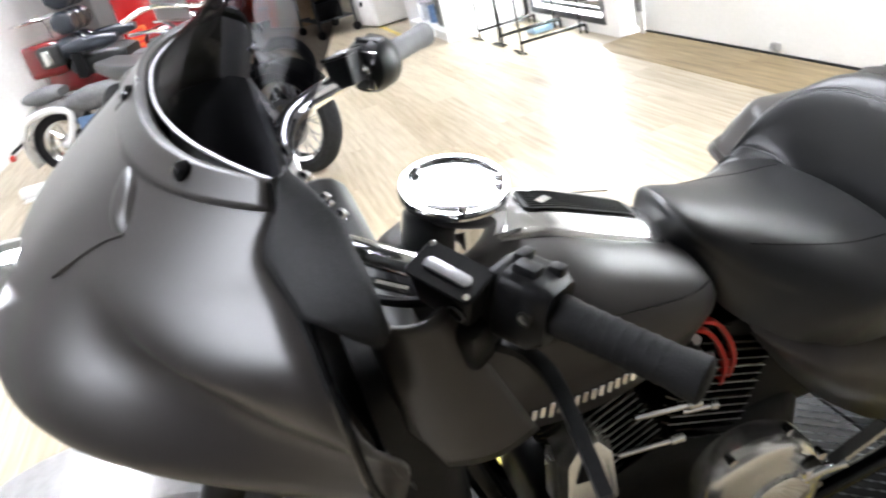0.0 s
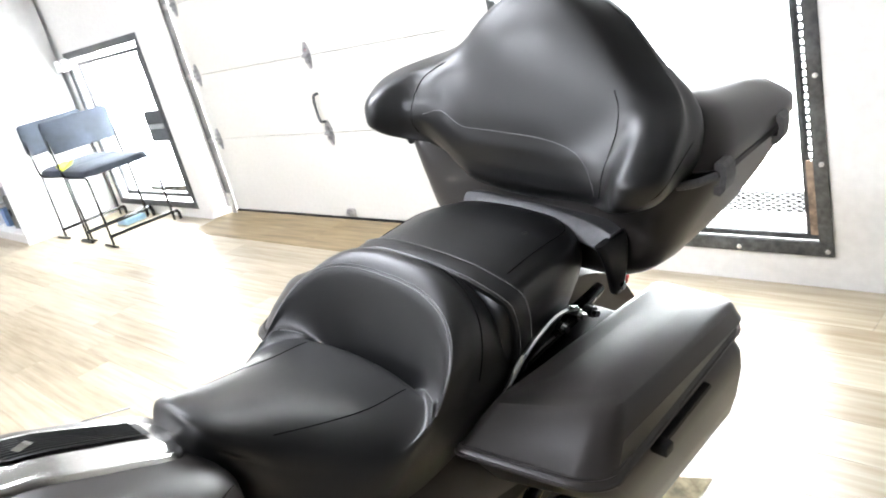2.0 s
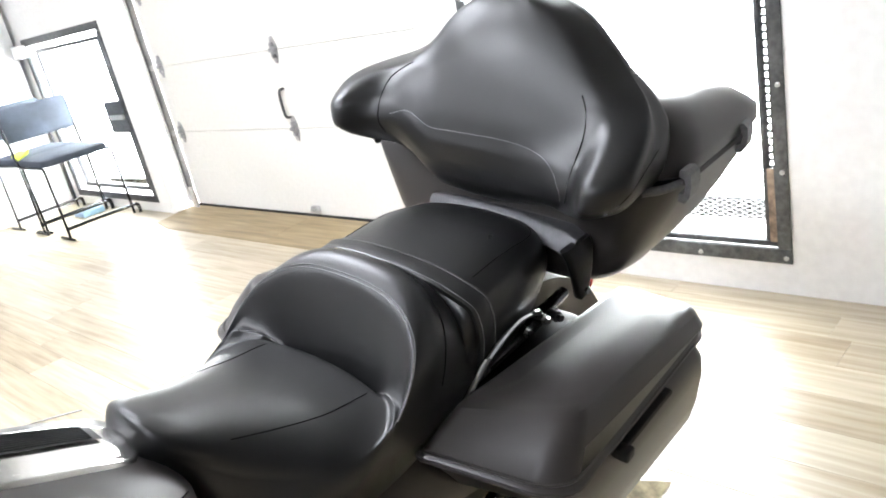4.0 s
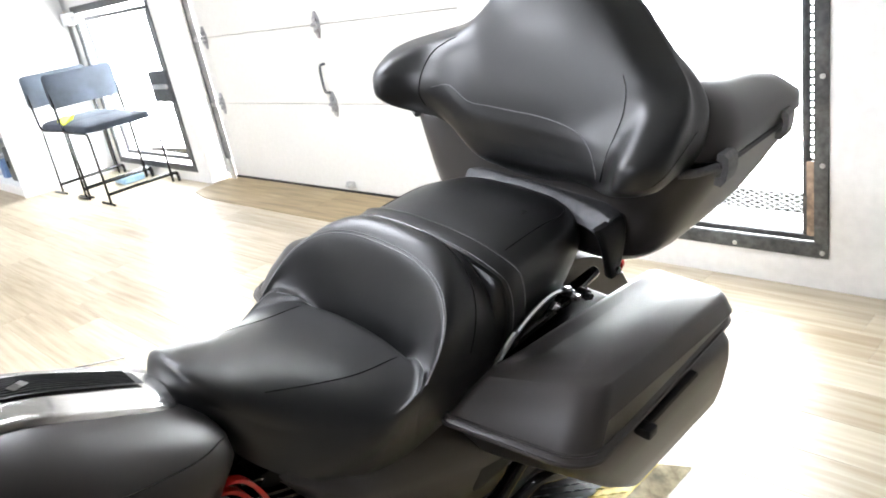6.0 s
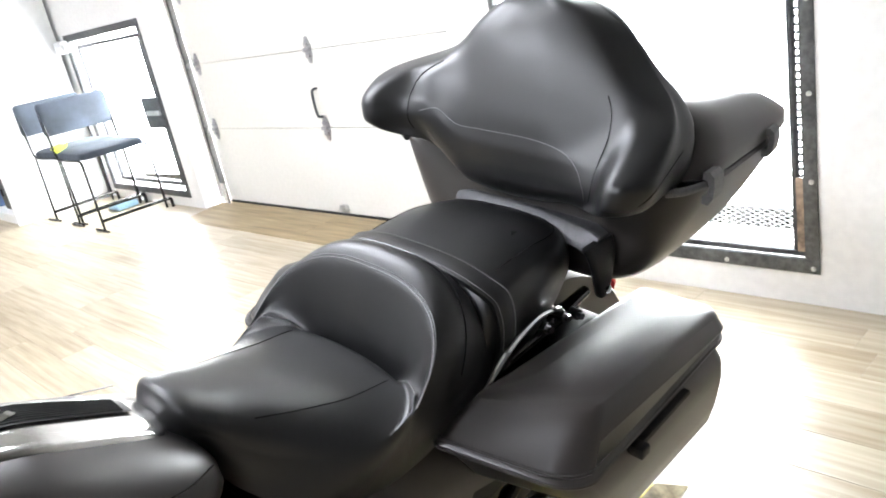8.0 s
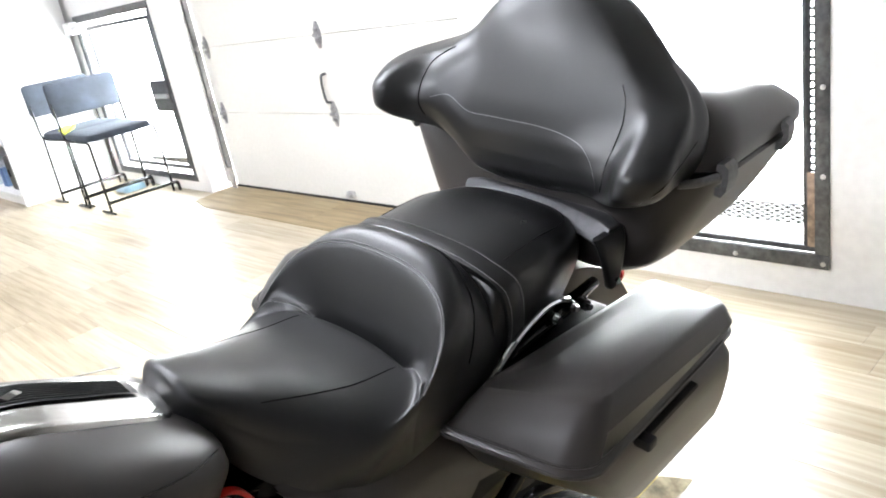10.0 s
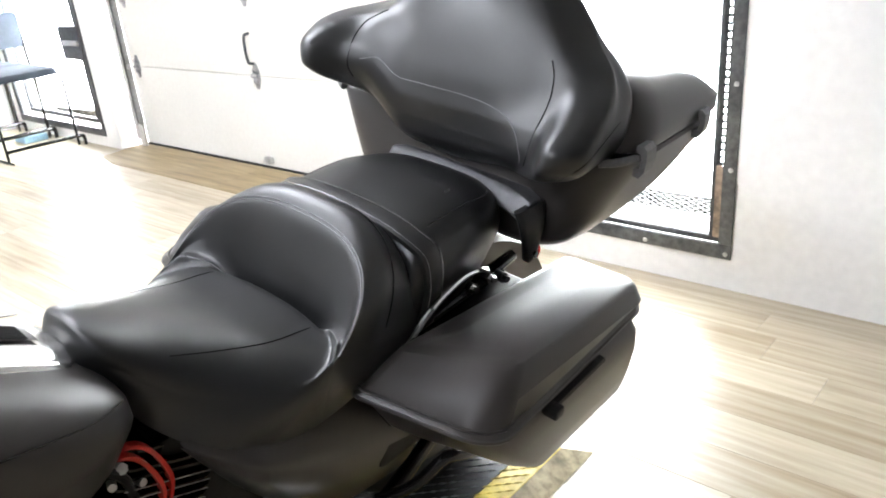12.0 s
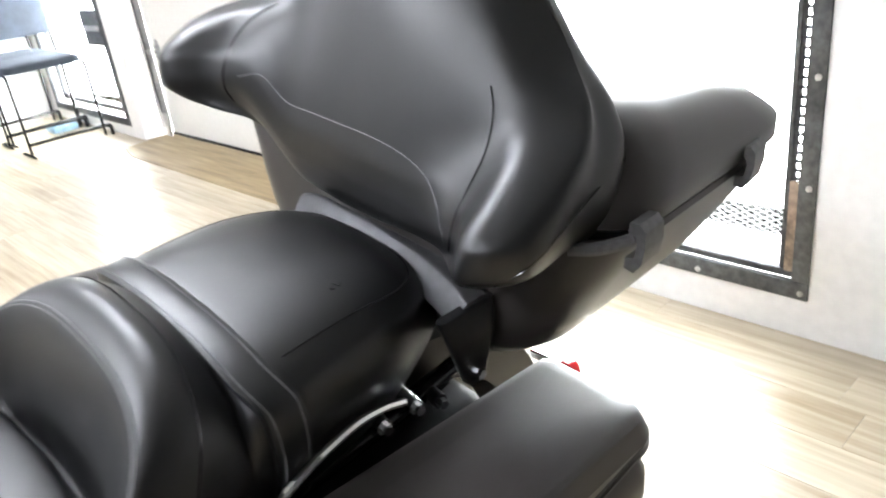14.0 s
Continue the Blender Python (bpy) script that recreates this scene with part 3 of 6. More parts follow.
def pass_xyz(a, y):
    half, top, hem = PASS_HALF(y), PASS_TOP(y), min(PASS_HEM(y), PASS_TOP(y) - 0.02)
    f = abs(a) * math.pi / 2
    p = 2 / 3.0
    x = half * math.sin(f) ** p
    k = 1 - max(0.0, math.cos(f)) ** p
    z = top - 0.075 * k
    if abs(a) > 0.80:
        t = (abs(a) - 0.80) / 0.20
        f0 = 0.80 * math.pi / 2
        x0, z0 = half * math.sin(f0) ** p, top - 0.075 * (1 - math.cos(f0) ** p)
        x = (1 - t) ** 2 * x0 + 2 * t * (1 - t) * half * 1.10 + t * t * (half - 0.025)
        z = (1 - t) ** 2 * z0 + 2 * t * (1 - t) * (z0 - 0.05) + t * t * hem
    return (math.copysign(x, a) + 0.008, y, z)


bp("passenger_seat", grid(lambda a, b: pass_xyz(2 * a - 1, 0.138 + 0.374 * b), 72, 60), LEATHER, "black leather passenger seat", sharp=0)


def on_pass(a, y, lift=0.0006):
    return proud(pass_xyz, a, y, lift, 0.004)


for side in (1, -1):
    stitch([on_pass(side * a, y) for a, y in ((0.51, 0.215), (0.52, 0.27), (0.54, 0.32), (0.57, 0.37), (0.56, 0.405), (0.45, 0.432), (0.25, 0.446), (0.0, 0.45))], 0.0008, m=GLOSSB)
for a0, y0 in ((0.30, 0.315), (-0.52, 0.30)):
    mark = [on_pass(a0 + 0.02 * math.sin(2.4 * k), y0 + 0.004 * k, 0.0004) for k in range(5)]
    bp("scuff", tube(smooth_path(mark, 4), 0.0009, 5), BLACK, "small dark scuff on the leather")


def strap_point(a, w, lift):
    """w from -1 to 1 across the strap."""
    y = 0.174 + 0.022 * w + 0.016 * ease(0.40, 1.0, abs(a))
    p = Vector(pass_xyz(a, max(y, 0.172)))
    p.y = y
    return p + Vector((p.x, 0, p.z - 0.72)).normalized() * lift


def strap_bm():
    prof = ((-1.05, -0.004), (-1.0, 0.006), (-0.8, 0.0085), (0.0, 0.0092), (0.8, 0.0085), (1.0, 0.006), (1.05, -0.004))
    return grid(lambda a, b: strap_point(-0.98 + 1.96 * a, *prof[round(b * 6)]), 72, 6)


strap = bp("seat_strap", strap_bm(), LEATHER, "black leather grab strap across the seat", sharp=50)
for w in (-0.72, 0.72):
    bp("strap_stitching", tube([strap_point(-0.94 + 1.88 * k / 60, w, 0.0092) for k in range(61)], 0.0007, 5), THREAD, "pale thread along the strap's edge", strap)

# passenger backrest: level rings from its narrow foot, over the forward wings, to the rounded top
BR_Z = [0.832, 0.845, 0.87, 0.89, 0.91, 0.94, 0.97, 1.00, 1.04, 1.08, 1.12, 1.16, 1.19, 1.205, 1.210]
BR_YC = curve(BR_Z, [0.468, 0.450, 0.436, 0.430, 0.426, 0.425, 0.432, 0.441, 0.456, 0.471, 0.488, 0.512, 0.538, 0.562, 0.580])
BR_XS = curve(BR_Z, [0.085, 0.120, 0.200, 0.232, 0.240, 0.240, 0.241, 0.240, 0.228, 0.196, 0.160, 0.118, 0.075, 0.030, 0.004])
BR_YS = curve(BR_Z, [0.480, 0.462, 0.424, 0.408, 0.402, 0.412, 0.436, 0.458, 0.478, 0.493, 0.508, 0.524, 0.540, 0.556, 0.567])
BR_XW = curve(BR_Z, [0.105, 0.152, 0.285, 0.338, 0.354, 0.362, 0.360, 0.352, 0.320, 0.266, 0.222, 0.176, 0.120, 0.055, 0.006])
BR_YW = curve(BR_Z, [0.510, 0.490, 0.408, 0.380, 0.370, 0.372, 0.398, 0.440, 0.500, 0.535, 0.552, 0.562, 0.568, 0.570, 0.570])
BR_FR = curve(BR_Z, [0.000, 0.000, 0.018, 0.032, 0.040, 0.040, 0.028, 0.010, -0.006, 0.000, 0.000, 0.000, 0.000, 0.000, 0.000])


def br_at(s, z):
    """s from 0 (middle of the front) over 1 (seam) and 2 (wing's outer side) to 3 (rear edge) and 4 (middle of the back); negative on the right."""
    a = abs(s)
    yc, xs, ys, xw, yw, fr = BR_YC(z), BR_XS(z), BR_YS(z), BR_XW(z), BR_YW(z), BR_FR(z)
    yr = 0.575 + 0.16 * max(0.0, z - 0.95)
    pts = [(-0.5 * xs, yc + 0.2 * (ys - yc)), (0.0, yc), (0.5 * xs, yc + 0.12 * (ys - yc)), (xs, ys), (xs + 0.56 * (xw - xs), 0.5 * (ys + yw) - fr), (xw, yw + 0.026), (xw - 0.004, 0.45 * yw + 0.55 * (yr - 0.01)), (xw * 0.94, yr), (xw * 0.5, yr + 0.012), (0.0, yr + 0.014), (-xw * 0.5, yr + 0.012)]
    k = min(int(a * 2), 7)
    t = a * 2 - k
    p0, p1, p2, p3 = pts[k], pts[k + 1], pts[k + 2], pts[k + 3]
    xy = [0.5 * (2 * p1[i] + (p2[i] - p0[i]) * t + (2 * p0[i] - 5 * p1[i] + 4 * p2[i] - p3[i]) * t * t + (3 * p1[i] - p0[i] - 3 * p2[i] + p3[i]) * t ** 3) for i in (0, 1)]
    zz, g = z, 0.93
    if s < 0:
        zz += 0.070 * ease(0.10, 0.22, xy[0]) * ease(1.13, 0.95, z)
        g -= 0.10 * ease(0.98, 1.07, z)
    return (math.copysign(g * xy[0], s) + 0.003, xy[1], zz)


def br_level(b):
    return 0.832 + 0.378 * (b - 0.13 * math.sin(2 * math.pi * b) / math.pi)


def backrest_bm():
    n = 168
    return loft([[br_at(-4 + 8 * k / n, br_level(j / 84)) for k in range(n)] for j in range(85)])


backrest = bp("backrest", backrest_bm(), LEATHER2, "tall black leather passenger backrest with forward wings", sharp=0)


def on_back(s, z, lift=0.0006):
    return proud(br_at, s, z, lift, 0.004, (0, 0.54, 0.98))


stitch([on_back(s, z) for s, z in ((-0.86, 0.925), (-0.70, 0.955), (-0.50, 0.968), (-0.25, 0.972), (0.0, 0.972), (0.25, 0.972), (0.50, 0.967), (0.68, 0.955), (0.80, 0.935), (0.88, 0.905), (0.93, 0.885))], 0.0008)
for side in (1, -1):
    stitch([on_back(side * s, z) for s, z in ((1.0, 1.055), (1.0, 1.03), (1.0, 0.995), (1.0, 0.96), (0.99, 0.93), (0.98, 0.905), (1.0, 0.885))], 0.0010, m=GLOSSB)
    stitch([on_back(side * s, z) for s, z in ((1.80, 0.900), (2.0, 0.922), (2.25, 0.945), (2.6, 0.966), (2.9, 0.982))], 0.0008, m=GLOSSB)

# luggage trunk behind the backrest
TP_LEVELS = [  # height, front y, rear y, half width front, half width rear, rise towards the rear
    (0.684, 0.500, 0.700, 0.222, 0.205, 0.0), (0.693, 0.482, 0.760, 0.254, 0.240, 0.0), (0.720, 0.472, 0.830, 0.280, 0.272, 0.0), (0.760, 0.470, 0.890, 0.300, 0.300, 0.0), (0.800, 0.472, 0.930, 0.318, 0.318, 0.0),
    (0.850, 0.480, 0.965, 0.346, 0.338, 0.0), (0.892, 0.485, 0.985, 0.366, 0.350, 0.0), (0.898, 0.489, 0.981, 0.362, 0.346, 0.0)]
TP_LID = [(0.907, 0.508, 0.990, 0.367, 0.351, 0.0), (0.912, 0.505, 0.995, 0.370, 0.354, 0.0), (0.937, 0.515, 0.992, 0.370, 0.352, 0.0), (0.970, 0.530, 0.980, 0.360, 0.340, -0.05), (1.003, 0.550, 0.955, 0.337, 0.318, -0.09), (1.026, 0.578, 0.910, 0.298, 0.275, -0.13), (1.036, 0.605, 0.86, 0.23, 0.205, -0.17)]


def trunk_ring(z, y0, y1, h0, h1, rise=0.0):
    n = 14
    r = 0.11
    corners = [(h0, y0), (h1, y1), (-h1, y1), (-h0, y0)]
    ring = []
    for i, (x, y) in enumerate(corners):
        p, c, q = Vector((*corners[i - 1], 0)), Vector((x, y, 0)), Vector((*corners[(i + 1) % 4], 0))
        rr = min(r, (p - c).length * 0.4, (q - c).length * 0.4)
        a, b = c + (p - c).normalized() * rr, c + (q - c).normalized() * rr
        for k in range(n + 1):
            t = k / n
            ring.append((1 - t) ** 2 * a + 2 * t * (1 - t) * c + t * t * b)
        for k in range(1, 6):
            nxt = Vector((*corners[(i + 1) % 4], 0))
            nn = Vector((*corners[(i + 2) % 4], 0))
            rr2 = min(r, (nxt - c).length * 0.4, (nn - nxt).length * 0.4)
            s0, s1 = b, nxt + (c - nxt).normalized() * rr2
            ring.append(s0 + (s1 - s0) * k / 6)
    return [Vector((p.x, p.y, z + rise * (p.y - y0))) for p in ring]


trunk = bp("luggage_trunk", loft([trunk_ring(*l) for l in TP_LEVELS]), DENIM, "charcoal satin luggage trunk with a black hinged lid", sharp=50)
bp("trunk_lid", loft([trunk_ring(*l) for l in TP_LID]), DENIM, parent=trunk, sharp=50)
bp("trunk_seal", loft([trunk_ring(0.8975, 0.496, 0.976, 0.355, 0.340), trunk_ring(0.9075, 0.496, 0.976, 0.355, 0.340)]), BLACK, "black rubber seal under the lid", trunk)


def latch_bm(x, y, ang):
    bm = bmesh.new()
    prof = [(0.000, -0.032), (0.012, -0.034), (0.020, -0.022), (0.022, 0.0), (0.020, 0.018), (0.012, 0.026), (0.0, 0.024), (0.0, 0.012), (0.009, 0.010), (0.012, 0.0), (0.010, -0.016), (0.0, -0.018)]
    loft([[(d, w, h) for d, h in prof] for w in (-0.020, -0.016, 0.016, 0.020)], bm=bm)
    bmesh.ops.transform(bm, matrix=Matrix.Translation((x, y, 0.906)) @ pose(0, 0, 0, 0, 0, ang), verts=bm.verts)
    return bm


for side in (1, -1):
    for x, y, a in ((0.364, 0.552, 2), (0.352, 0.830, 6)):
        la = latch_bm(x, y, a)
        bp("trunk_latch", la if side > 0 else mirror(la), LATCHM, "grey over-centre lid latch", trunk)
    rail = [(0.318, 0.490, 0.896), (0.345, 0.508, 0.900), (0.362, 0.545, 0.902)]
    bp("lid_bead", tube(smooth_path([(side * x, y, z) for x, y, z in rail], 5), 0.008, 8), LATCHM, "", trunk)

# mount between seat and trunk
bracket = smooth_path([(-0.150, 0.470, 0.812), (-0.130, 0.472, 0.818), (-0.10, 0.474, 0.822), (0.0, 0.474, 0.822), (0.10, 0.465, 0.821), (0.185, 0.446, 0.819), (0.228, 0.428, 0.814)], 6)
bm = bmesh.new()
rows = []
for p in bracket:
    rows.append([bm.verts.new(p + Vector(o)) for o in ((0, -0.022, -0.042), (0, -0.025, -0.037), (0, -0.006, -0.006), (0, 0.000, -0.003), (0, 0.030, -0.003), (0, 0.028, -0.045))])
for r0, r1 in zip(rows, rows[1:]):
    for i in range(6):
        bm.faces.new((r0[i], r0[(i + 1) % 6], r1[(i + 1) % 6], r1[i]))
bm.faces.new(rows[0])
bm.faces.new(rows[-1][::-1])
bp("trunk_mount", bm, mat("grey_satin_metal", (0.085, 0.085, 0.088), 0.4, 0.7, vary=0.12, grain=60, stain=12), "grey satin steel trunk mount")
tongue = [(0.226, 0.424, 0.806, 0.046), (0.234, 0.424, 0.790, 0.043), (0.236, 0.428, 0.760, 0.036), (0.233, 0.434, 0.725, 0.026), (0.228, 0.440, 0.695, 0.017), (0.226, 0.442, 0.686, 0.009)]
bp("mount_leg", loft([[(x + px, y + py * w / 0.02, z) for px, py in rounded(0.007, 0.020, 0.006, 3)] for x, y, z, w in tongue]), BLACK, "black steel bracket")
bp("mount_bolt", cyl((0.222, 0.442, 0.704), (0.243, 0.442, 0.704), 0.007, n=6), CHROME)

# saddlebags
BAG_LID = [  # height, y0, y1, x inner, x outer, corner radius
    (0.594, 0.020, 0.640, 0.215, 0.422, 0.085), (0.597, 0.014, 0.646, 0.211, 0.430, 0.090), (0.601, 0.012, 0.648, 0.210, 0.431, 0.090), (0.605, 0.016, 0.644, 0.212, 0.428, 0.088), (0.608, 0.022, 0.640, 0.214, 0.424, 0.085),
    (0.645, 0.050, 0.622, 0.216, 0.418, 0.080), (0.685, 0.088, 0.608, 0.220, 0.406, 0.068), (0.692, 0.097, 0.602, 0.223, 0.400, 0.062), (0.6955, 0.110, 0.592, 0.228, 0.390, 0.056), (0.697, 0.135, 0.575, 0.236, 0.374, 0.050), (0.699, 0.20, 0.50, 0.258, 0.342, 0.03)]
BAG_BODY = [(0.368, 0.280, 0.595, 0.235, 0.362, 0.045), (0.376, 0.255, 0.622, 0.222, 0.384, 0.05), (0.392, 0.225, 0.640, 0.216, 0.396, 0.055), (0.44, 0.165, 0.645, 0.213, 0.406, 0.06), (0.51, 0.090, 0.640, 0.212, 0.416, 0.07), (0.555, 0.048, 0.632, 0.212, 0.417, 0.08), (0.588, 0.030, 0.633, 0.214, 0.416, 0.083)]


def bag_ring(z, y0, y1, x0, x1, r, tilt=0.0):
    cx, cy, hx, hy = (x0 + x1) / 2, (y0 + y1) / 2, (x1 - x0) / 2, (y1 - y0) / 2
    out = []
    n = 8
    r2 = min(0.03, r)
    for sx, sy, a0, rr in ((1, 1, 0, r), (-1, 1, 90, r2), (-1, -1, 180, r2), (1, -1, 270, r)):
        rr = min(rr * 0.6, hx * 0.95, hy * 0.95)
        for k in range(n + 1):
            a = radians(a0 + 90 * k / n)
            x, y = cx + sx * (hx - rr) + rr * math.cos(a), cy + sy * (hy - rr) + rr * math.sin(a)
            fx = (x - x0) / (x1 - x0)
            y += 0.045 * fx * max(0.0, 1 - (y - y0) / 0.35)
            x -= (0.085 if 0.585 < z < 0.62 else 0.03) * max(0.0, y - 0.15) * fx
            lean = 0.055 * max(0.0, (cy - hy * 0.5 - y) / hy) * (1 - min(1, max(0, (x - x0) / (x1 - x0))))
            out.append((x, y - lean, z - 0.06 * (y - 0.08) - max(0.0, z - 0.608) * 0.6 * max(0.0, y - 0.10) + (0.030 - 0.05 * (y - y0)) * (1 - (x - x0) / (x1 - x0)) * (0.9 if z > 0.55 else 0.3) * max(-0.7, 1 - max(0.0, z - 0.608) / 0.045)))
    return out


for side in (1, -1):
    def hand(b):
        return b if side > 0 else mirror(b)

    bag = bp("saddlebag", hand(loft([bag_ring(*l) for l in BAG_BODY])), DENIM, "charcoal satin hard saddlebag with a hinged lid", sharp=50)
    bp("bag_lid", hand(loft([bag_ring(*l) for l in BAG_LID])), DENIM, "", bag, sharp=26)
    for zz, rr in ((0.598, 0.0036), (0.6095, 0.0030)):
        loop = bag_ring(zz, 0.011 if zz < 0.6 else 0.0195, 0.649 if zz < 0.6 else 0.6415, 0.209, 0.432 if zz < 0.6 else 0.4248, 0.090)
        bp("lid_bead", hand(tube(loop, rr, 6, closed=True)), DENIM, "", bag)
    bp("lid_seal", hand(loft([bag_ring(0.587, 0.038, 0.624, 0.215, 0.405, 0.083), bag_ring(0.5955, 0.038, 0.624, 0.215, 0.405, 0.083)])), BLACK, "", bag)
    pull = bmesh.new()
    loft([[(x, y, z - 0.06 * (y - 0.08)) for x, z in ((0.420 - 0.06 * (y - 0.15), 0.564), (0.429 - 0.06 * (y - 0.15), 0.563), (0.432 - 0.06 * (y - 0.15), 0.567), (0.430 - 0.06 * (y - 0.15), 0.573), (0.418 - 0.06 * (y - 0.15), 0.574))] for y in (0.236, 0.242, 0.40, 0.436, 0.442)], bm=pull)
    bp("bag_latch", hand(pull), TEXTB, "long black lid latch lever", bag)
    bp("latch_end", hand(box(0.405, 0.438, 0.232, 0.258, 0.546, 0.566, 0.004)), TEXTB, "", bag)
    guard = smooth_path([(0.205, 0.05, 0.598), (0.214, 0.11, 0.655), (0.213, 0.18, 0.699), (0.205, 0.26, 0.713), (0.200, 0.31, 0.706), (0.196, 0.35, 0.690)], 6)
    bp("chrome_strip", hand(tube(guard, 0.0058, 8)), CHROME, "thin chrome strip along the fender")

# rear fender, lamp and wheel
bm = bmesh.new()
rows = []
for k in range(25):
    a = radians(-12 + 172 * k / 24)
    c, r = Vector((0, 0.43, 0.33)), 0.355
    rows.append([bm.verts.new((x, c.y + (r - d) * math.cos(a), c.z + (r - d) * math.sin(a))) for x, d in ((-0.105, 0.10), (-0.105, 0.02), (-0.085, 0.004), (0, 0.0), (0.085, 0.004), (0.105, 0.02), (0.105, 0.10))])
for r0, r1 in zip(rows, rows[1:]):
    for i in range(6):
        bm.faces.new((r0[i], r0[i + 1], r1[i + 1], r1[i]))
# added filler: blacks out the opening between seat and saddlebag
bp("fender_gap_block", box(0.10, 0.205, 0.06, 0.50, 0.40, 0.612, 0.02), BLACK, "added black block that darkens the gap beside the fender")
bp("rear_fender", bm, DENIM, "charcoal satin rear fender")


def wheel_parts(name, centre, radius, width, spokes):
    c = Matrix.Translation(centre) @ pose(0, 0, 0, 0, 90, 0)
    r = radius
    tyre = bp(name, lathe([(r - 0.09, -width * 0.36), (r - 0.06, -width * 0.5), (r - 0.02, -width * 0.44), (r - 0.004, -width * 0.2), (r, 0), (r - 0.004, width * 0.2), (r - 0.02, width * 0.44), (r - 0.06, width * 0.5), (r - 0.09, width * 0.36)], 48, m=c, ring=True), RUBBER, "black road tyre on a dark cast wheel")
    bp("rim", lathe([(r - 0.12, -width * 0.3), (r - 0.088, -width * 0.4), (r - 0.088, width * 0.4), (r - 0.12, width * 0.3)], 48, m=c, ring=True), GLOSSB, "", tyre)
    bm = bmesh.new()
    for k in range(spokes):
        a = 2 * math.pi * k / spokes
        cyl((width * 0.1, 0.04 * math.cos(a), 0.04 * math.sin(a)), (width * 0.1, (r - 0.1) * math.cos(a), (r - 0.1) * math.sin(a)), 0.016, 0.012, n=8, bm=bm)
    bmesh.ops.transform(bm, matrix=Matrix.Translation(centre), verts=bm.verts)
    bp("wheel_spokes", bm, GLOSSB, "", tyre)
    bp("hub", cyl((centre[0] - width * 0.5, *centre[1:]), (centre[0] + width * 0.5, *centre[1:]), 0.05, n=24), SATIN, "", tyre)


wheel_parts("rear_wheel", (0, 0.43, 0.345), 0.315, 0.15, 5)
wheel_parts("front_wheel", (0, -1.18, 0.345), 0.315, 0.13, 9)
bm = bmesh.new()
rows = []
for k in range(23):
    a = radians(10 + 165 * k / 22)
    rows.append([bm.verts.new((x, -1.18 + (0.365 - d) * math.cos(a), 0.345 + (0.365 - d) * math.sin(a))) for x, d in ((-0.098, 0.10), (-0.095, 0.03), (-0.07, 0.006), (0, 0.0), (0.07, 0.006), (0.095, 0.03), (0.098, 0.10))])
for r0, r1 in zip(rows, rows[1:]):
    for i in range(6):
        bm.faces.new((r0[i], r0[i + 1], r1[i + 1], r1[i]))
bp("front_fender", bm, SILVER, "pale grey front fender")
for side in (1, -1):
    bp("fork_leg", cyl((side * 0.11, -1.18, 0.345), (side * 0.11, -0.84, 1.02), 0.027, n=20), BLACK, "black front fork leg")
bp("tail_lamp", lathe([(0.045, 0), (0.043, 0.012), (0.03, 0.02), (0.005, 0.022)], 24, m=Matrix.Translation((0, 0.79, 0.50)) @ pose(0, 0, 0, -70, 0, 0)), mat("red_lens", (0.6, 0.02, 0.02), 0.12), "red tail lamp")
for side in (1, -1):
    stalk = bp("turn_signal", cyl((side * 0.05, 0.80, 0.43), (side * 0.135, 0.81, 0.43), 0.010, n=10), CHROME, "chrome rear turn signal")
    bp("lens", lathe([(0.022, 0), (0.021, 0.014), (0.012, 0.024), (0.003, 0.027)], 20, m=Matrix.Translation((side * 0.13, 0.80, 0.43)) @ pose(0, 0, 0, -80, 0, 0)), MATS["red_lens"], "red lens", stalk)

# under the passenger seat: shock, brackets, bolts
bp("seat_rail", tube(smooth_path([(0.16, 0.05, 0.60), (0.165, 0.20, 0.625), (0.165, 0.36, 0.64), (0.15, 0.50, 0.645)], 6), 0.013), GLOSSB, "black frame rail")
bp("seat_rail", tube(smooth_path([(-0.16, 0.05, 0.60), (-0.165, 0.20, 0.625), (-0.165, 0.36, 0.64), (-0.15, 0.50, 0.645)], 6), 0.013), GLOSSB)
for k, (x, y, z) in enumerate(((0.176, 0.385, 0.655), (0.178, 0.425, 0.64), (0.172, 0.335, 0.652))):
    bm = cyl((x - 0.03, y, z), (x + 0.012, y - 0.006, z + 0.002), 0.011, n=12)
    cyl((x + 0.012, y - 0.006, z + 0.002), (x + 0.022, y - 0.008, z + 0.003), 0.007, n=6, bm=bm)
    bp("docking_bolt", bm, CHROME if k != 1 else BLACK, "chrome docking bolt" if k != 1 else "black docking bushing")
bp("frame_plate", loft([[(x, y, z) for y, z in ((0.30, 0.60), (0.47, 0.62), (0.48, 0.66), (0.40, 0.655), (0.30, 0.63))] for x in (0.15, 0.156)]), GLOSSB, "black frame plate")

# side cover under the seat
def side_cover():
    def f(a, b):
        y = -0.262 + 0.42 * a
        top = curve([-0.262, -0.15, 0.0, 0.158], [0.655, 0.645, 0.640, 0.590])(y)
        bot = curve([-0.262, -0.20, -0.10, 0.02, 0.158], [0.645, 0.545, 0.425, 0.335, 0.315])(y)
        z = bot + (top - bot) * b
        x = 0.135 + 0.070 * math.sin(math.pi * min(1, b * 0.8 + 0.1)) * min(1, (y + 0.28) / 0.10) + 0.003 * math.exp(-((b - 0.55) / 0.08) ** 2) * min(1, (y + 0.262) / 0.1)
        return (x, y, z)

    return grid(f, 26, 18)


both_sides("side_cover", side_cover, DENIM, "charcoal satin side cover under the seat")

# tank
TANK_Y = [-0.765, -0.74, -0.70, -0.62, -0.52, -0.42, -0.35, -0.315, -0.303]
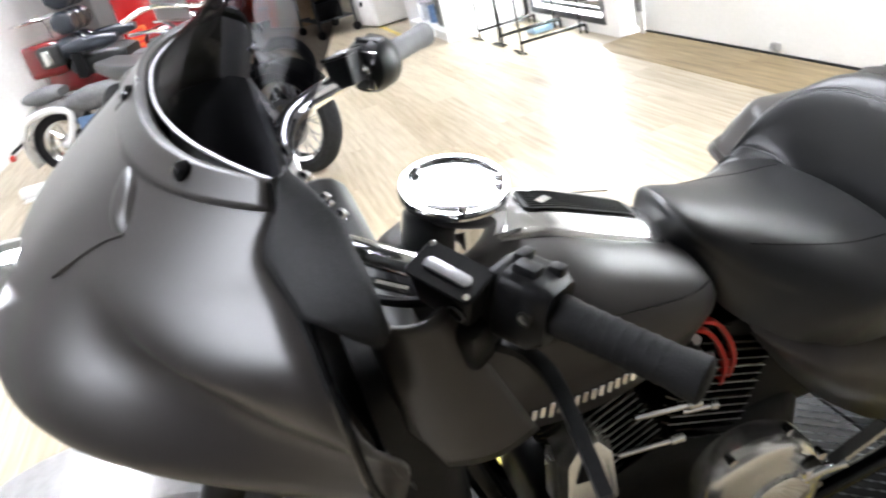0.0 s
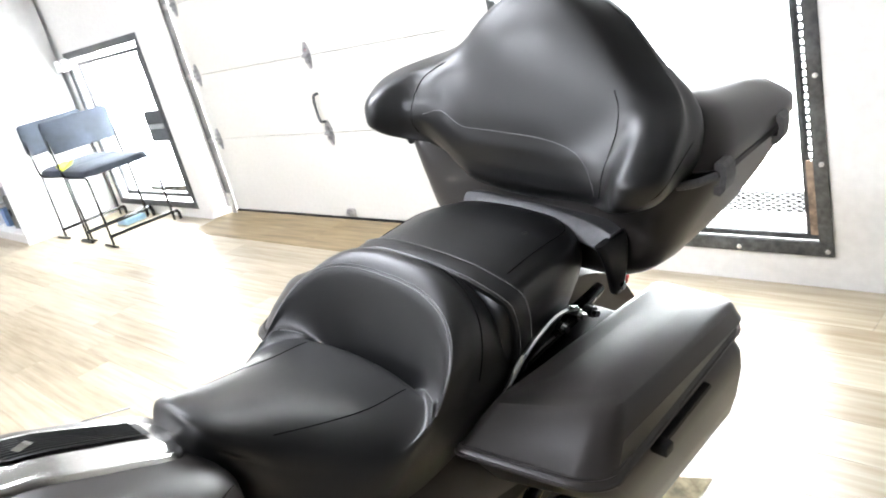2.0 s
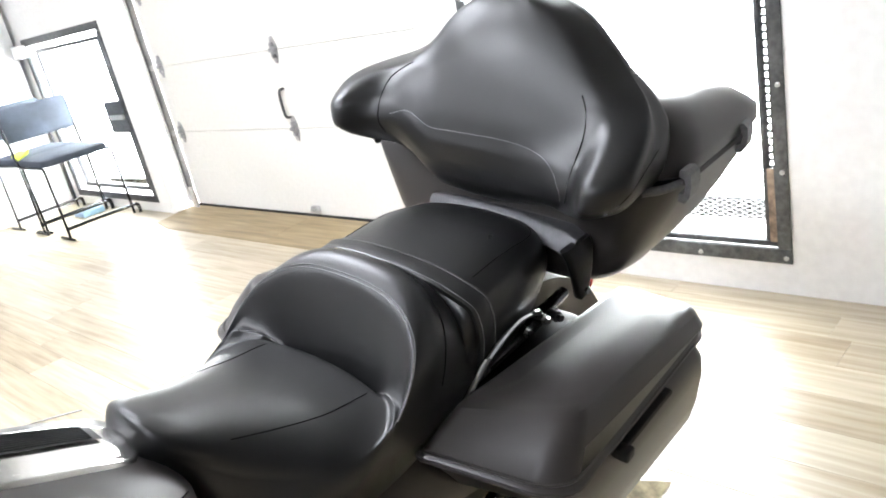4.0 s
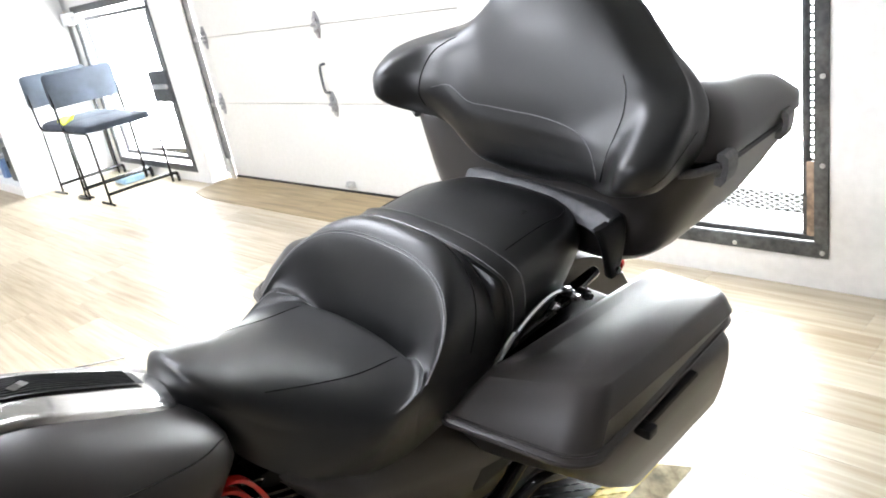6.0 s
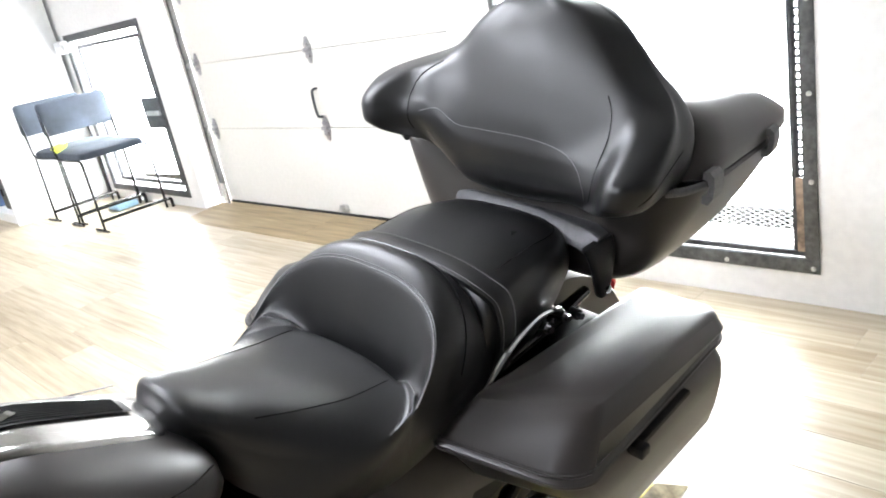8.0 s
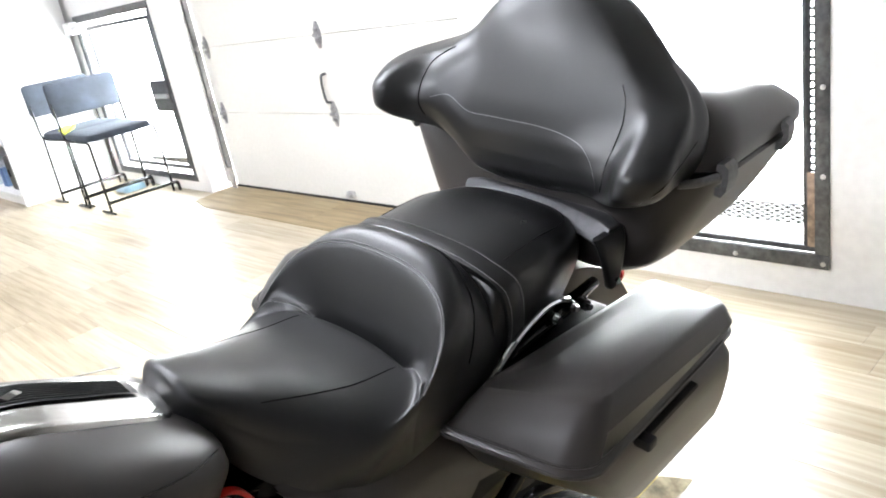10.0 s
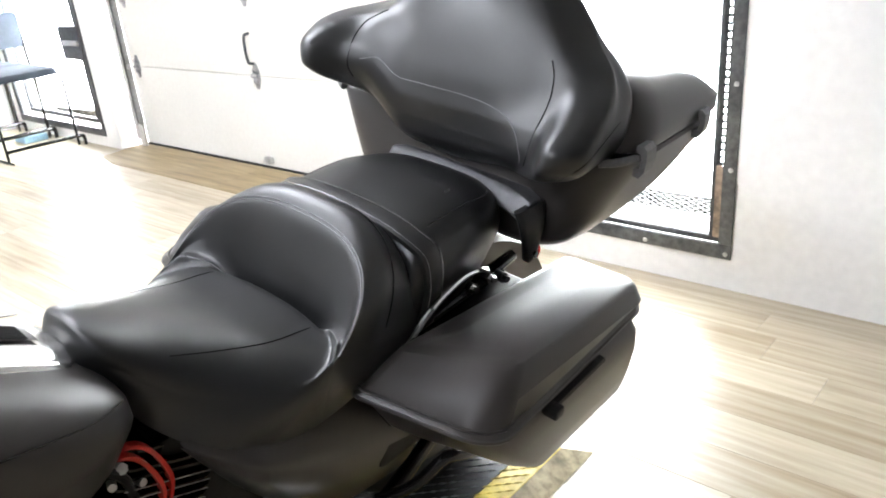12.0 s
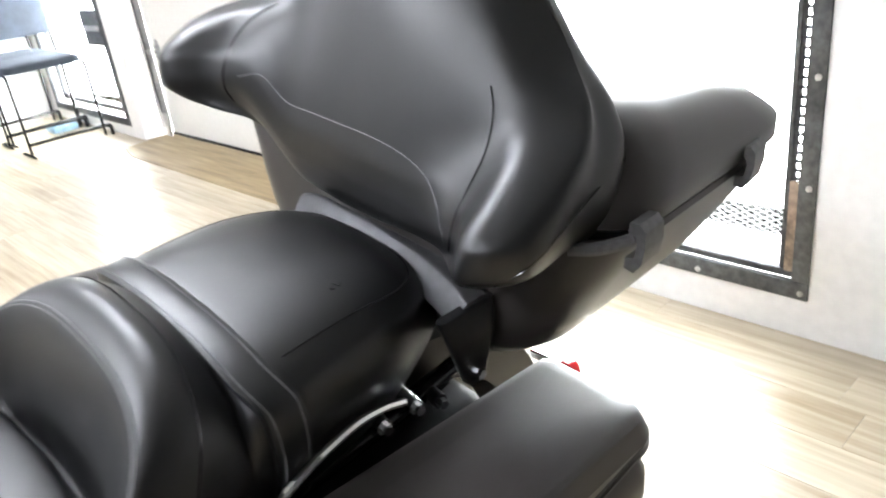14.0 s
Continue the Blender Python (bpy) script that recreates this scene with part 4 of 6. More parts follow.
TANK_TOP = curve(TANK_Y, [0.80, 0.845, 0.872, 0.888, 0.872, 0.828, 0.790, 0.765, 0.745])
TANK_HALF = curve(TANK_Y, [0.06, 0.105, 0.140, 0.168, 0.176, 0.170, 0.158, 0.135, 0.10])
TANK_BOT = curve(TANK_Y, [0.76, 0.69, 0.650, 0.630, 0.628, 0.640, 0.665, 0.700, 0.725])


def tank_point(k, y, grow=0.0):
    """k from 0 (middle of the top) to 1 (lower edge), left side."""
    half, top, bot = TANK_HALF(y) + grow, TANK_TOP(y) + grow, TANK_BOT(y)
    a = k * math.pi * 0.60
    x = half * abs(math.sin(min(a, math.pi / 2))) ** 0.80 - (0.028 * ((k - 0.833) / 0.167) if k > 0.833 else 0)
    mid = bot + (top - bot) * 0.42
    z = mid + (top - mid) * abs(math.cos(a)) ** 0.75 if a < math.pi / 2 else mid - (mid - bot) * ((a - math.pi / 2) / (math.pi * 0.10))
    return Vector((x, y, z))


bm = bmesh.new()
grid(lambda a, b: (lambda p: Vector((p.x if a >= 0.5 else -p.x, p.y, p.z)))(tank_point(abs(2 * a - 1), -0.765 + 0.462 * b)), 60, 44, bm=bm)
bp("fuel_tank", bm, DENIM, "charcoal satin fuel tank", sharp=0)
for side in (1, -1):
    line = [tank_point(0.66, y, 0.0005) for y in (-0.66, -0.60, -0.52, -0.44, -0.37, -0.325)]
    bp("tank_pinstripe", tube(smooth_path([(side * p.x, p.y, p.z + 0.004 * i) for i, p in enumerate(line)], 5), 0.0012, 5), GLOSSB)
    # chrome badge drawn as plain bars
    badge = thing("tank_badge", "", "", None)
    badge.parent = bike
    for key in list(badge.keys()):
        del badge[key]
    steps = 24
    for i in range(steps):
        y = -0.725 + 0.270 * i / (steps - 1)
        for j in range(2 if i < 9 else 1):
            p = tank_point(0.90 + 0.06 * j, y)
            tall = 0.0105 * (1.2 if i in (0, 3, 12) else 0.85)
            zc = 0.662 + 0.075 * (y + 0.725) - 0.021 * j
            k = min(range(60), key=lambda q: abs(tank_point(0.70 + 0.005 * q, y).z - zc))
            bm = box(-0.003, 0.003, 0, 0.0085, -tall, tall, 0.001, 1)
            bmesh.ops.transform(bm, matrix=Matrix.Translation((tank_point(0.70 + 0.005 * k, y).x + 0.003, y, zc)) @ pose(0, 0, 0, -14, 0, 0), verts=bm.verts)
            bp("badge_bar", bm if side > 0 else mirror(bm), CHROME, "", badge)

# chrome console with the round gauge
CON_HALF = curve([-0.60, -0.54, -0.46, -0.38, -0.345, -0.335], [0.070, 0.074, 0.080, 0.078, 0.070, 0.055])


def console_point(a, y, lift=0.0):
    h = CON_HALF(y)
    z = TANK_TOP(y) + 0.030 * (1 - abs(a) ** 3) - 0.012 * abs(a) ** 3
    ridge = 0.007 * math.exp(-((abs(a) - 0.80) / 0.10) ** 2)
    return Vector((a * h, y, z + ridge - 0.014 + lift))


bm = bmesh.new()
grid(lambda a, b: console_point(2 * a - 1, -0.60 + 0.265 * b), 40, 30, bm=bm)
console = bp("tank_console", bm, SATIN, "polished chrome tank console", sharp=0)
for side in (1, -1):
    edge = [console_point(side * 1.0, y, 0.0) for y in (-0.585, -0.52, -0.44, -0.37, -0.338)]
    bp("console_edge", tube(smooth_path(edge, 6), [0.0062] * 25, 8), CHROME, "", console)
bm = bmesh.new()
grid(lambda a, b: console_point((2 * a - 1) * (0.36 if b > 0.06 else 0.26) * (1 - 0.25 * b), -0.528 + 0.168 * b, 0.004), 12, 14, bm=bm)
insert = bp("console_insert", bm, mat("dark_grille", (0.09, 0.09, 0.092), 0.4, 0.4, vary=0.3, grain=500), "dark grille insert", console)
for k in range(9):
    a = -0.30 + 0.6 * k / 8
    bp("grille_rib", tube([console_point(a * (1 - 0.25 * b), -0.524 + 0.158 * b, 0.0055) for b in (0.02, 0.3, 0.6, 0.97)], 0.0012, 5), BLACK, "", insert)
bm = bmesh.new()
grid(lambda a, b: console_point(0.16 + 0.12 * a - 0.2 * b, -0.508 + 0.006 * a + 0.02 * b, 0.0075), 3, 3, bm=bm)
bp("console_mark", bm, CHROME, "", insert)

G = Matrix.Translation((0.012, -0.613, 0.944)) @ pose(0, 0, 0, -7, 7, 0)
gauge = bp("gauge_housing", lathe([(0.073, -0.10), (0.071, -0.06), (0.067, -0.018), (0.0665, -0.004), (0.070, 0.002), (0.0685, 0.009), (0.063, 0.010), (0.0605, 0.004)], 64, m=G), CHROME, "round chrome gauge housing on the tank")
bp("bezel", lathe([(0.0605, 0.002), (0.069, 0.004), (0.0705, 0.008), (0.068, 0.0125), (0.063, 0.0125), (0.0605, 0.008)], 64, m=G, ring=True), CHROME, "", gauge)
# dial face: the white reflection over it is put into the colour
bp("dial", lathe([(0.0605, 0.0), (0.0605, 0.002), (0.0600, 0.0025)], 48, m=G), mat("dial_reflection", (0.62, 0.60, 0.56), 0.3, 0.3, vary=0.1), "dial with a white reflection put into its pale colour", gauge)
bp("gauge_glass", lathe([(0.061, 0.006), (0.061, 0.0075), (0.04, 0.0098), (0.02, 0.0108), (0.001, 0.011)], 48, m=G), CLEAR, "domed clear glass", gauge)
bp("dial_rib", lathe([(0.0470, 0.0030), (0.0480, 0.0045), (0.0490, 0.0030)], 48, m=G, ring=True), CHROME, "", gauge)
for a in (80, 350, 215):
    bm = lathe([(0.0075, 0.011), (0.006, 0.016), (0.002, 0.017)], 14)
    bmesh.ops.transform(bm, matrix=G @ pose(0.058 * math.cos(radians(a)), 0.058 * math.sin(radians(a)), 0), verts=bm.verts)
    bp("bezel_clip", bm, CHROME, "", gauge)
for side in (1, -1):
    bm = loft([[(side * (0.02 + 0.012 * t), -0.535 - 0.01 * t, 0.885 + 0.02 * t), (side * (0.055 + 0.012 * t), -0.545, 0.885 + 0.01 * t), (side * 0.07, -0.60, 0.89 + 0.01 * t), (side * 0.03, -0.60, 0.90 + 0.01 * t)] for t in (0, 1)])
    bp("gauge_base", bm, CHROME, "", gauge)

# handlebars
def grip_side(s, inner, outer):
    inner, outer = Vector(inner), Vector(outer)
    d = (outer - inner).normalized()
    bar = smooth_path([(s * 0.04, -0.80, 0.99), (s * 0.14, -0.79, 1.015), (s * 0.22, -0.745, 1.020), inner - d * 0.05, inner + d * 0.02], 6)
    handle = bp("handlebar", tube(bar, 0.0127 if s > 0 else 0.0155, 14), CHROME, "chrome handlebar")
    r = [0.0175, 0.0195, 0.0195, 0.0185, 0.0185, 0.0195, 0.0205, 0.0205, 0.017]
    ks = [0, 0.03, 0.12, 0.16, 0.80, 0.84, 0.90, 0.985, 1.0]
    # right grip: strong light on it put into a greyer rubber colour
    bp("grip", tube([inner + (outer - inner) * k for k in ks], r, 24), GRIP if s > 0 else mat("lit_grip_rubber", (0.10, 0.10, 0.105), 0.6, vary=0.15), "ribbed black rubber grip" if s > 0 else "rubber grip, the bright light on it put into its grey", handle)
    for k in range(7 if s > 0 else 0):
        p = inner + (outer - inner) * (0.22 + 0.085 * k)
        bp("grip_band", tube([p - d * 0.003, p - d * 0.002, p + d * 0.002, p + d * 0.003], [0.0184, 0.0190, 0.0190, 0.0184], 20), GRIP, "", handle)
    up = Vector((0, 0.25, 0.97))
    up = (up - d * up.dot(d)).normalized()
    side = d.cross(up)
    rot = Matrix((d, side, up)).transposed().to_4x4()
    base = Matrix.Translation(inner) @ rot
    bm = loft([[(x, *p) for p in rounded(0.030 * g * (1 if s > 0 else 1.3), 0.034 * g * (1 if s > 0 else 1.35), 0.012)] for x, g in ((-0.048, 0.90), (-0.044, 1.0), (-0.010, 1.0), (-0.004, 0.92), (0.004, 0.80))], bm=bmesh.new())
    if s < 0:
        bm.free()
        bm = lathe([(0.022, -0.062), (0.036, -0.054), (0.042, -0.038), (0.042, -0.010), (0.036, -0.001), (0.024, 0.006)], 28, m=pose(0, 0, 0, 0, 90, 0))
    bmesh.ops.transform(bm, matrix=base, verts=bm.verts)
    pod = bp("switch_housing", bm, BLACK, "black switch housing", handle)
    for (x, y, z, hx, hy, hz, m2) in ((-0.035, -0.030, 0.010, 0.007, 0.006, 0.009, TEXTB), (-0.020, -0.031, -0.012, 0.010, 0.006, 0.006, TEXTB), (-0.028, 0.008, 0.036, 0.012, 0.009, 0.006, BLACK), (-0.010, -0.012, 0.034, 0.007, 0.007, 0.006, BLACK), (-0.042, -0.008, 0.036, 0.006, 0.011, 0.007, BLACK)):
        b2 = box(x - hx, x + hx, y - hy, y + hy, z - hz, z + hz, 0.003)
        bmesh.ops.transform(b2, matrix=base, verts=b2.verts)
        bp("switch", b2, m2, "", pod)
    b2 = lathe([(0.0075, 0), (0.0075, 0.003), (0.0045, 0.003), (0.004, 0.0015)], 16)
    bmesh.ops.transform(b2, matrix=base @ Matrix.Translation((-0.012, 0.031 * s, 0.004)) @ pose(0, 0, 0, -90 * s, 0, 0), verts=b2.verts)
    bp("screw", b2, SATIN, "silver socket screw", pod)
    return base, handle, d


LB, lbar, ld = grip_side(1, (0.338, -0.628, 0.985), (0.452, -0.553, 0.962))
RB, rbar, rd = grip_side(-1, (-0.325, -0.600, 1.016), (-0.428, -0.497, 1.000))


def lever_set(base, handle, s):
    ax = Vector((0.047, 0.029, -0.012)).normalized()
    ay = Vector((-0.46, 0.86, 0.16))
    ay = (ay - ax * ay.dot(ax)).normalized()
    az = ax.cross(ay)
    m = Matrix.Translation((0.286, -0.701, 1.024)) @ Matrix((ax, ay, az)).transposed().to_4x4()
    if s < 0:
        m = Matrix.Translation((0.012, 0.035, 0.030)) @ Matrix.Diagonal((-1, 1, 1, 1)) @ m

    def put(bm, where=None):
        bmesh.ops.transform(bm, matrix=m @ (where or Matrix()), verts=bm.verts)
        return bm

    res = bp("reservoir", put(loft([[(x * g, y * g, z) for x, y in rounded(0.035, 0.020, 0.007)] for z, g in ((-0.042, 0.80), (-0.036, 0.90), (-0.006, 1.0), (0.0, 1.0))])), BLACK, "black fluid reservoir with a pale plate", handle)
    bp("reservoir_lid", put(loft([[(x * g, y * g, z) for x, y in rounded(0.037, 0.022, 0.007)] for z, g in ((0.0008, 1.0), (0.004, 1.0), (0.0055, 0.96))])), BLACK, "", res)
    bp("sight_plate", put(loft([[(x * g, y * g, z) for x, y in rounded(0.0255, 0.0065, 0.006)] for z, g in ((0.0055, 1.0), (0.0072, 1.0), (0.0078, 0.93))]), Matrix.Translation((0, -0.002, 0))), STEEL, "pale metal plate", res)
    for x, y in ((-0.031, 0.016), (0.031, -0.016)):
        bp("lid_screw", put(lathe([(0.0035, 0), (0.0035, 0.0025), (0.0015, 0.003)], 10), Matrix.Translation((x, y, 0.0052))), CHROME, "", res)
    bp("sight_glass", put(cyl((0.022, -0.020, -0.016), (0.022, -0.0235, -0.016), 0.0085, n=18)), GLOSSB, "", res)
    bp("sight_ring", put(tube([(0.022 + 0.009 * math.cos(k * 0.5236), -0.0235, -0.016 + 0.009 * math.sin(k * 0.5236)) for k in range(12)], 0.0012, 5, closed=True)), DARKSTEEL, "", res)
    if s > 0:
        bp("lever_perch", put(box(-0.005, 0.042, -0.028, 0.020, -0.100, -0.040, 0.010)), BLACK, "black lever perch", handle)
    b2 = box(-0.062, -0.046, -0.024, 0.024, -0.030, 0.030, 0.006)
    bmesh.ops.transform(b2, matrix=base, verts=b2.verts)
    bp("bar_clamp", b2, CHROME if s < 0 else BLACK, "", handle)


lever_set(LB, lbar, 1)
lever_set(RB, rbar, -1)
lev = smooth_path([(0.292, -0.672, 0.934), (0.318, -0.655, 0.936), (0.351, -0.647, 0.935), (0.388, -0.648, 0.929), (0.432, -0.654, 0.923), (0.480, -0.661, 0.916)], 6)
bm = bmesh.new()
rings = []
for i, p in enumerate(lev):
    w = 0.0088 - 0.003 * i / len(lev)
    q = lev[min(i + 1, len(lev) - 1)] - lev[max(i - 1, 0)]
    n = q.normalized().cross(Vector((0, 1, 0))).normalized()
    rings.append([p + n * a + Vector((0, b, 0)) for a, b in ((w * 0.55, -w), (w * 0.75, 0), (w * 0.55, w), (-w * 0.55, w), (-w * 0.75, 0), (-w * 0.55, -w))])
bp("clutch_lever", loft(rings, bm=bm), BLACK, "black clutch lever", sharp=60)
bp("clutch_line", tube(smooth_path([(0.255, -0.735, 1.000), (0.225, -0.775, 1.01), (0.17, -0.80, 0.985), (0.10, -0.80, 0.93), (0.06, -0.76, 0.86)], 8), 0.005, 8), CHROME, "chrome clutch line")
for k, pts in enumerate(([(0.25, -0.70, 0.97), (0.20, -0.74, 0.95), (0.13, -0.78, 0.93), (0.07, -0.77, 0.88)], [(0.26, -0.69, 0.96), (0.23, -0.73, 0.92), (0.15, -0.76, 0.88), (0.09, -0.74, 0.82)])):
    bp("cable", tube(smooth_path(pts, 8), 0.006, 8), BLACK, "black cable")

# fairing: rings from the windshield's foot down to the lower rim
FAIR = [  # height at the front, front y, rear-lip x, rear-lip y, rear-lip height
    (1.166, -0.898, 0.283, -0.803, 1.148), (1.142, -0.928, 0.300, -0.808, 1.132), (1.107, -0.980, 0.324, -0.828, 1.106), (1.068, -1.036, 0.372, -0.818, 1.082), (1.015, -1.10, 0.420, -0.815, 1.046),
    (0.990, -1.120, 0.440, -0.812, 0.972), (0.975, -1.075, 0.415, -0.800, 0.905), (0.965, -0.990, 0.370, -0.795, 0.855), (0.960, -0.93, 0.31, -0.810, 0.830)]


def fair_point(a, row, push=0.0):
    """a from 0 (front) to 1 (rear lip)."""
    zf, yf, xl, yl, zl = row
    x = xl * a ** 0.92
    y = yf + (yl - yf) * (0.30 * a ** 2 + 0.70 * a ** 3.2)
    z = zf + (zl - zf) * a ** 1.5
    return Vector((x, y - 0.014, z + 0.014))


def fairing_bm():
    bm = bmesh.new()
    rows = []
    cols = [curve(range(len(FAIR)), [r[i] for r in FAIR]) for i in range(5)]
    for k in range(41):
        t = (len(FAIR) - 1) * k / 40
        row = tuple(c(t) for c in cols)
        left = [fair_point(i / 28, row) for i in range(29)]
        dent = [0.034 * math.exp(-((i / 28 - 0.69 - 0.16 * (t - 3.6)) / 0.11) ** 2) * min(1.0, max(0.0, (t - 2.7) / 1.2)) * min(1.0, max(0.0, (7.0 - t) / 2)) for i in range(29)]
        left = [Vector((p.x - d * 0.6, p.y + d, p.z)) for p, d in zip(left, dent)]
        rows.append([bm.verts.new(p) for p in [Vector((-p.x, p.y, p.z)) for p in left[:0:-1]] + left])
    for r0, r1 in zip(rows, rows[1:]):
        for i in range(len(r0) - 1):
            bm.faces.new((r0[i], r0[i + 1], r1[i + 1], r1[i]))
    return bm


fairing = bp("fairing", fairing_bm(), DENIM, "charcoal satin batwing fairing", sharp=0)
fairing.modifiers.new("thick", "SOLIDIFY").thickness = 0.006
FCOLS = [curve(range(len(FAIR)), [r[i] for r in FAIR]) for i in range(5)]


def lip(t, inward=0.0, back=0.0, down=0.0):
    p = fair_point(1.0, tuple(c(t) for c in FCOLS))
    return Vector((p.x - inward, p.y + back, p.z - down))


BOSS = (1.50, 0.53, 0.48, 0.10)  # row, share of the way to the lip, and their half sizes
CREASE = ((1.95, 0.635), (2.2, 0.57), (2.55, 0.51), (3.0, 0.44))
PANEL = [curve([0, 1.3, 2.8, 3.05], v) for v in ([0.276, 0.332, 0.405, 0.398], [-0.810, -0.782, -0.776, -0.784], [1.162, 1.127, 1.084, 1.072])]


def inner_edge(t):
    if t <= 3.05:
        return Vector([c(t) for c in PANEL])
    return lip(t) + Vector((-0.014, 0.022, 0.0))


def flank(t, a):
    """A point of the left flank and its outward normal."""
    def f(t, a):
        return fair_point(a, tuple(c(t) for c in FCOLS))
    p, e = f(t, a), 0.01
    n = (f(t, a + e) - p).cross(f(t + e, a) - p).normalized()
    return p, (n if n.x - n.y > 0 else -n)


for side in (1, -1):
    bm = grid(lambda a, b: (lambda q: Vector((side * q.x, q.y, q.z)))(lip(3.05 * a, -0.001, 0.002) * (1 - b) + inner_edge(3.05 * a) * b + Vector((0.006, 0, 0.004)) * math.sin(math.pi * b) * a), 26, 8)
    pan = bp("inner_fairing", bm, TEXTB, "dark textured inner fairing panel")
    pan.modifiers.new("thick", "SOLIDIFY").thickness = 0.008
    bm = grid(lambda a, b: (lambda q: Vector((side * q.x, q.y, q.z)))(
        (inner_edge(8 * a) + Vector((-0.004, -0.002, -0.006))) * (1 - b) + Vector((0.10, -0.86, 1.06 - 0.20 * a)) * b), 40, 10)
    bp("dash_side", bm, BLACK, "black inner dash")
    bp("lip_bead", tube([(side * lip(t, -0.001).x, lip(t).y + 0.001, lip(t).z) for t in [8 * k / 40 for k in range(41)]], 0.0042, 6), GLOSSB, "glossy black edge bead")
    # raised pocket on the flank, and the crease that runs forward from it
    def boss(a, b):
        r, ang = a, 2 * math.pi * b
        t, k = BOSS[0] + r * (BOSS[2] * math.cos(ang) - 0.19 * math.sin(ang)), BOSS[1] + r * (BOSS[3] * math.cos(ang) + 0.034 * math.sin(ang))
        p, n = flank(t, k)
        q = p + n * (0.0075 * max(0.0, 1 - r ** 4) - 0.001)
        return Vector((side * q.x, q.y, q.z))

    bp("fairing_boss", grid(boss, 8, 28), DENIM, "", fairing, sharp=0)
    crease = [flank(t, k) for t, k in CREASE]
    bp("fairing_crease", tube(smooth_path([(side * p.x, p.y, p.z) for p, n in crease], 6), 0.0022, 6), DENIM, "", fairing)
    band = grid(lambda a, b: (lambda p, n: Vector((side * (p.x + 0.0035 * n.x), p.y + 0.0035 * n.y, p.z + 0.0035 * n.z)))(*flank(0.05 + 1.05 * b, 0.985 * a)), 30, 6)
    strip = bp("windshield_trim", band, DENIM, "satin trim band along the windshield's foot", sharp=0)
    strip.modifiers.new("thick", "SOLIDIFY").thickness = 0.0035
    for x in (0.215, 0.004):
        p, n = flank(0.50, (x / 0.29) ** 1.08)
        bm = lathe([(0.0095, 0), (0.0095, 0.003), (0.006, 0.007), (0.001, 0.0075)], 16)
        bmesh.ops.transform(bm, matrix=Matrix.Translation((side * (p.x + 0.003 * n.x), p.y + 0.003 * n.y, p.z + 0.003 * n.z)) @ Vector((side * n.x, n.y, n.z)).to_track_quat("Z", "Y").to_matrix().to_4x4(), verts=bm.verts)
        if side > 0 or x > 0.05:
            bp("windshield_screw", bm, GLOSSB, "black windshield screw", fairing)
    # lower deflector
    if side > 0:
        bm = grid(lambda a, b: Vector((side * (0.305 - 0.05 * b + 0.02 * math.sin(math.pi * a)), -0.79 + 0.075 * a + 0.06 * b * (0.4 + a), 1.018 - 0.25 * b - 0.012 * a)), 12, 18)
        lo = bp("lower_deflector", bm, DENIM, "satin lower wind deflector")
        lo.modifiers.new("thick", "SOLIDIFY").thickness = 0.006
    for (x, y, z, r) in ((0.205, -0.792, 1.118, 0.006), (0.235, -0.782, 1.108, 0.005), (0.255, -0.775, 1.098, 0.006), (0.215, -0.780, 1.090, 0.005)):
        b2 = lathe([(r, 0), (r * 0.8, r * 0.8), (r * 0.1, r)], 12, m=Matrix.Translation((side * x, y, z)) @ pose(0, 0, 0, -50, 0, 0))
        bp("dash_screw", b2, CHROME)

# windshield
def shield(a, b):
    """A low, domed sheet: b from its foot to its narrow top."""
    x = 0.280 * (2 * a - 1) * (1 - 0.62 * b ** 1.5)
    q = abs(2 * a - 1)
    bow = 0.090 * (1 - q ** (2.3 - 0.4 * b)) * (1 - 0.6 * b)
    return Vector((x, -0.814 + 0.120 * b - bow, 1.154 + 0.018 * (1 - q ** 2) + 0.120 * b * (1 - 0.12 * q ** 3)))


bp("windshield", grid(shield, 40, 16), SMOKE, "dark smoked acrylic windshield", sharp=0)
bp("windshield_gasket", tube([shield(k / 40, 0.02) + Vector((0, -0.003, 0)) for k in range(41)], 0.0016, 8), STEEL, "bright gasket along the windshield's foot")
# added black block: keeps the gap under the fairing dark
bp("fork_gap_block", box(-0.20, 0.27, -0.90, -0.72, 0.16, 0.93, 0.04, 3), BLACK, "added black block that fills the dark gap behind the fairing")
bp("headlamp", lathe([(0.085, -0.03), (0.090, 0.0), (0.088, 0.01), (0.07, 0.025), (0.01, 0.032)], 36, m=Matrix.Translation((0, -1.125, 0.96)) @ pose(0, 0, 0, 90, 0, 0)), CHROME, "chrome headlamp")
bp("dash", box(-0.22, 0.22, -0.92, -0.80, 0.93, 1.10, 0.03), BLACK, "black instrument dash")
for x in (-0.11, 0.0, 0.11):
    bp("dash_gauge", lathe([(0.04, 0), (0.042, 0.008), (0.036, 0.010), (0.034, 0.006)], 28, m=Matrix.Translation((x, -0.80, 1.03)) @ pose(0, 0, 0, -75, 0, 0)), CHROME, "round dash gauge")

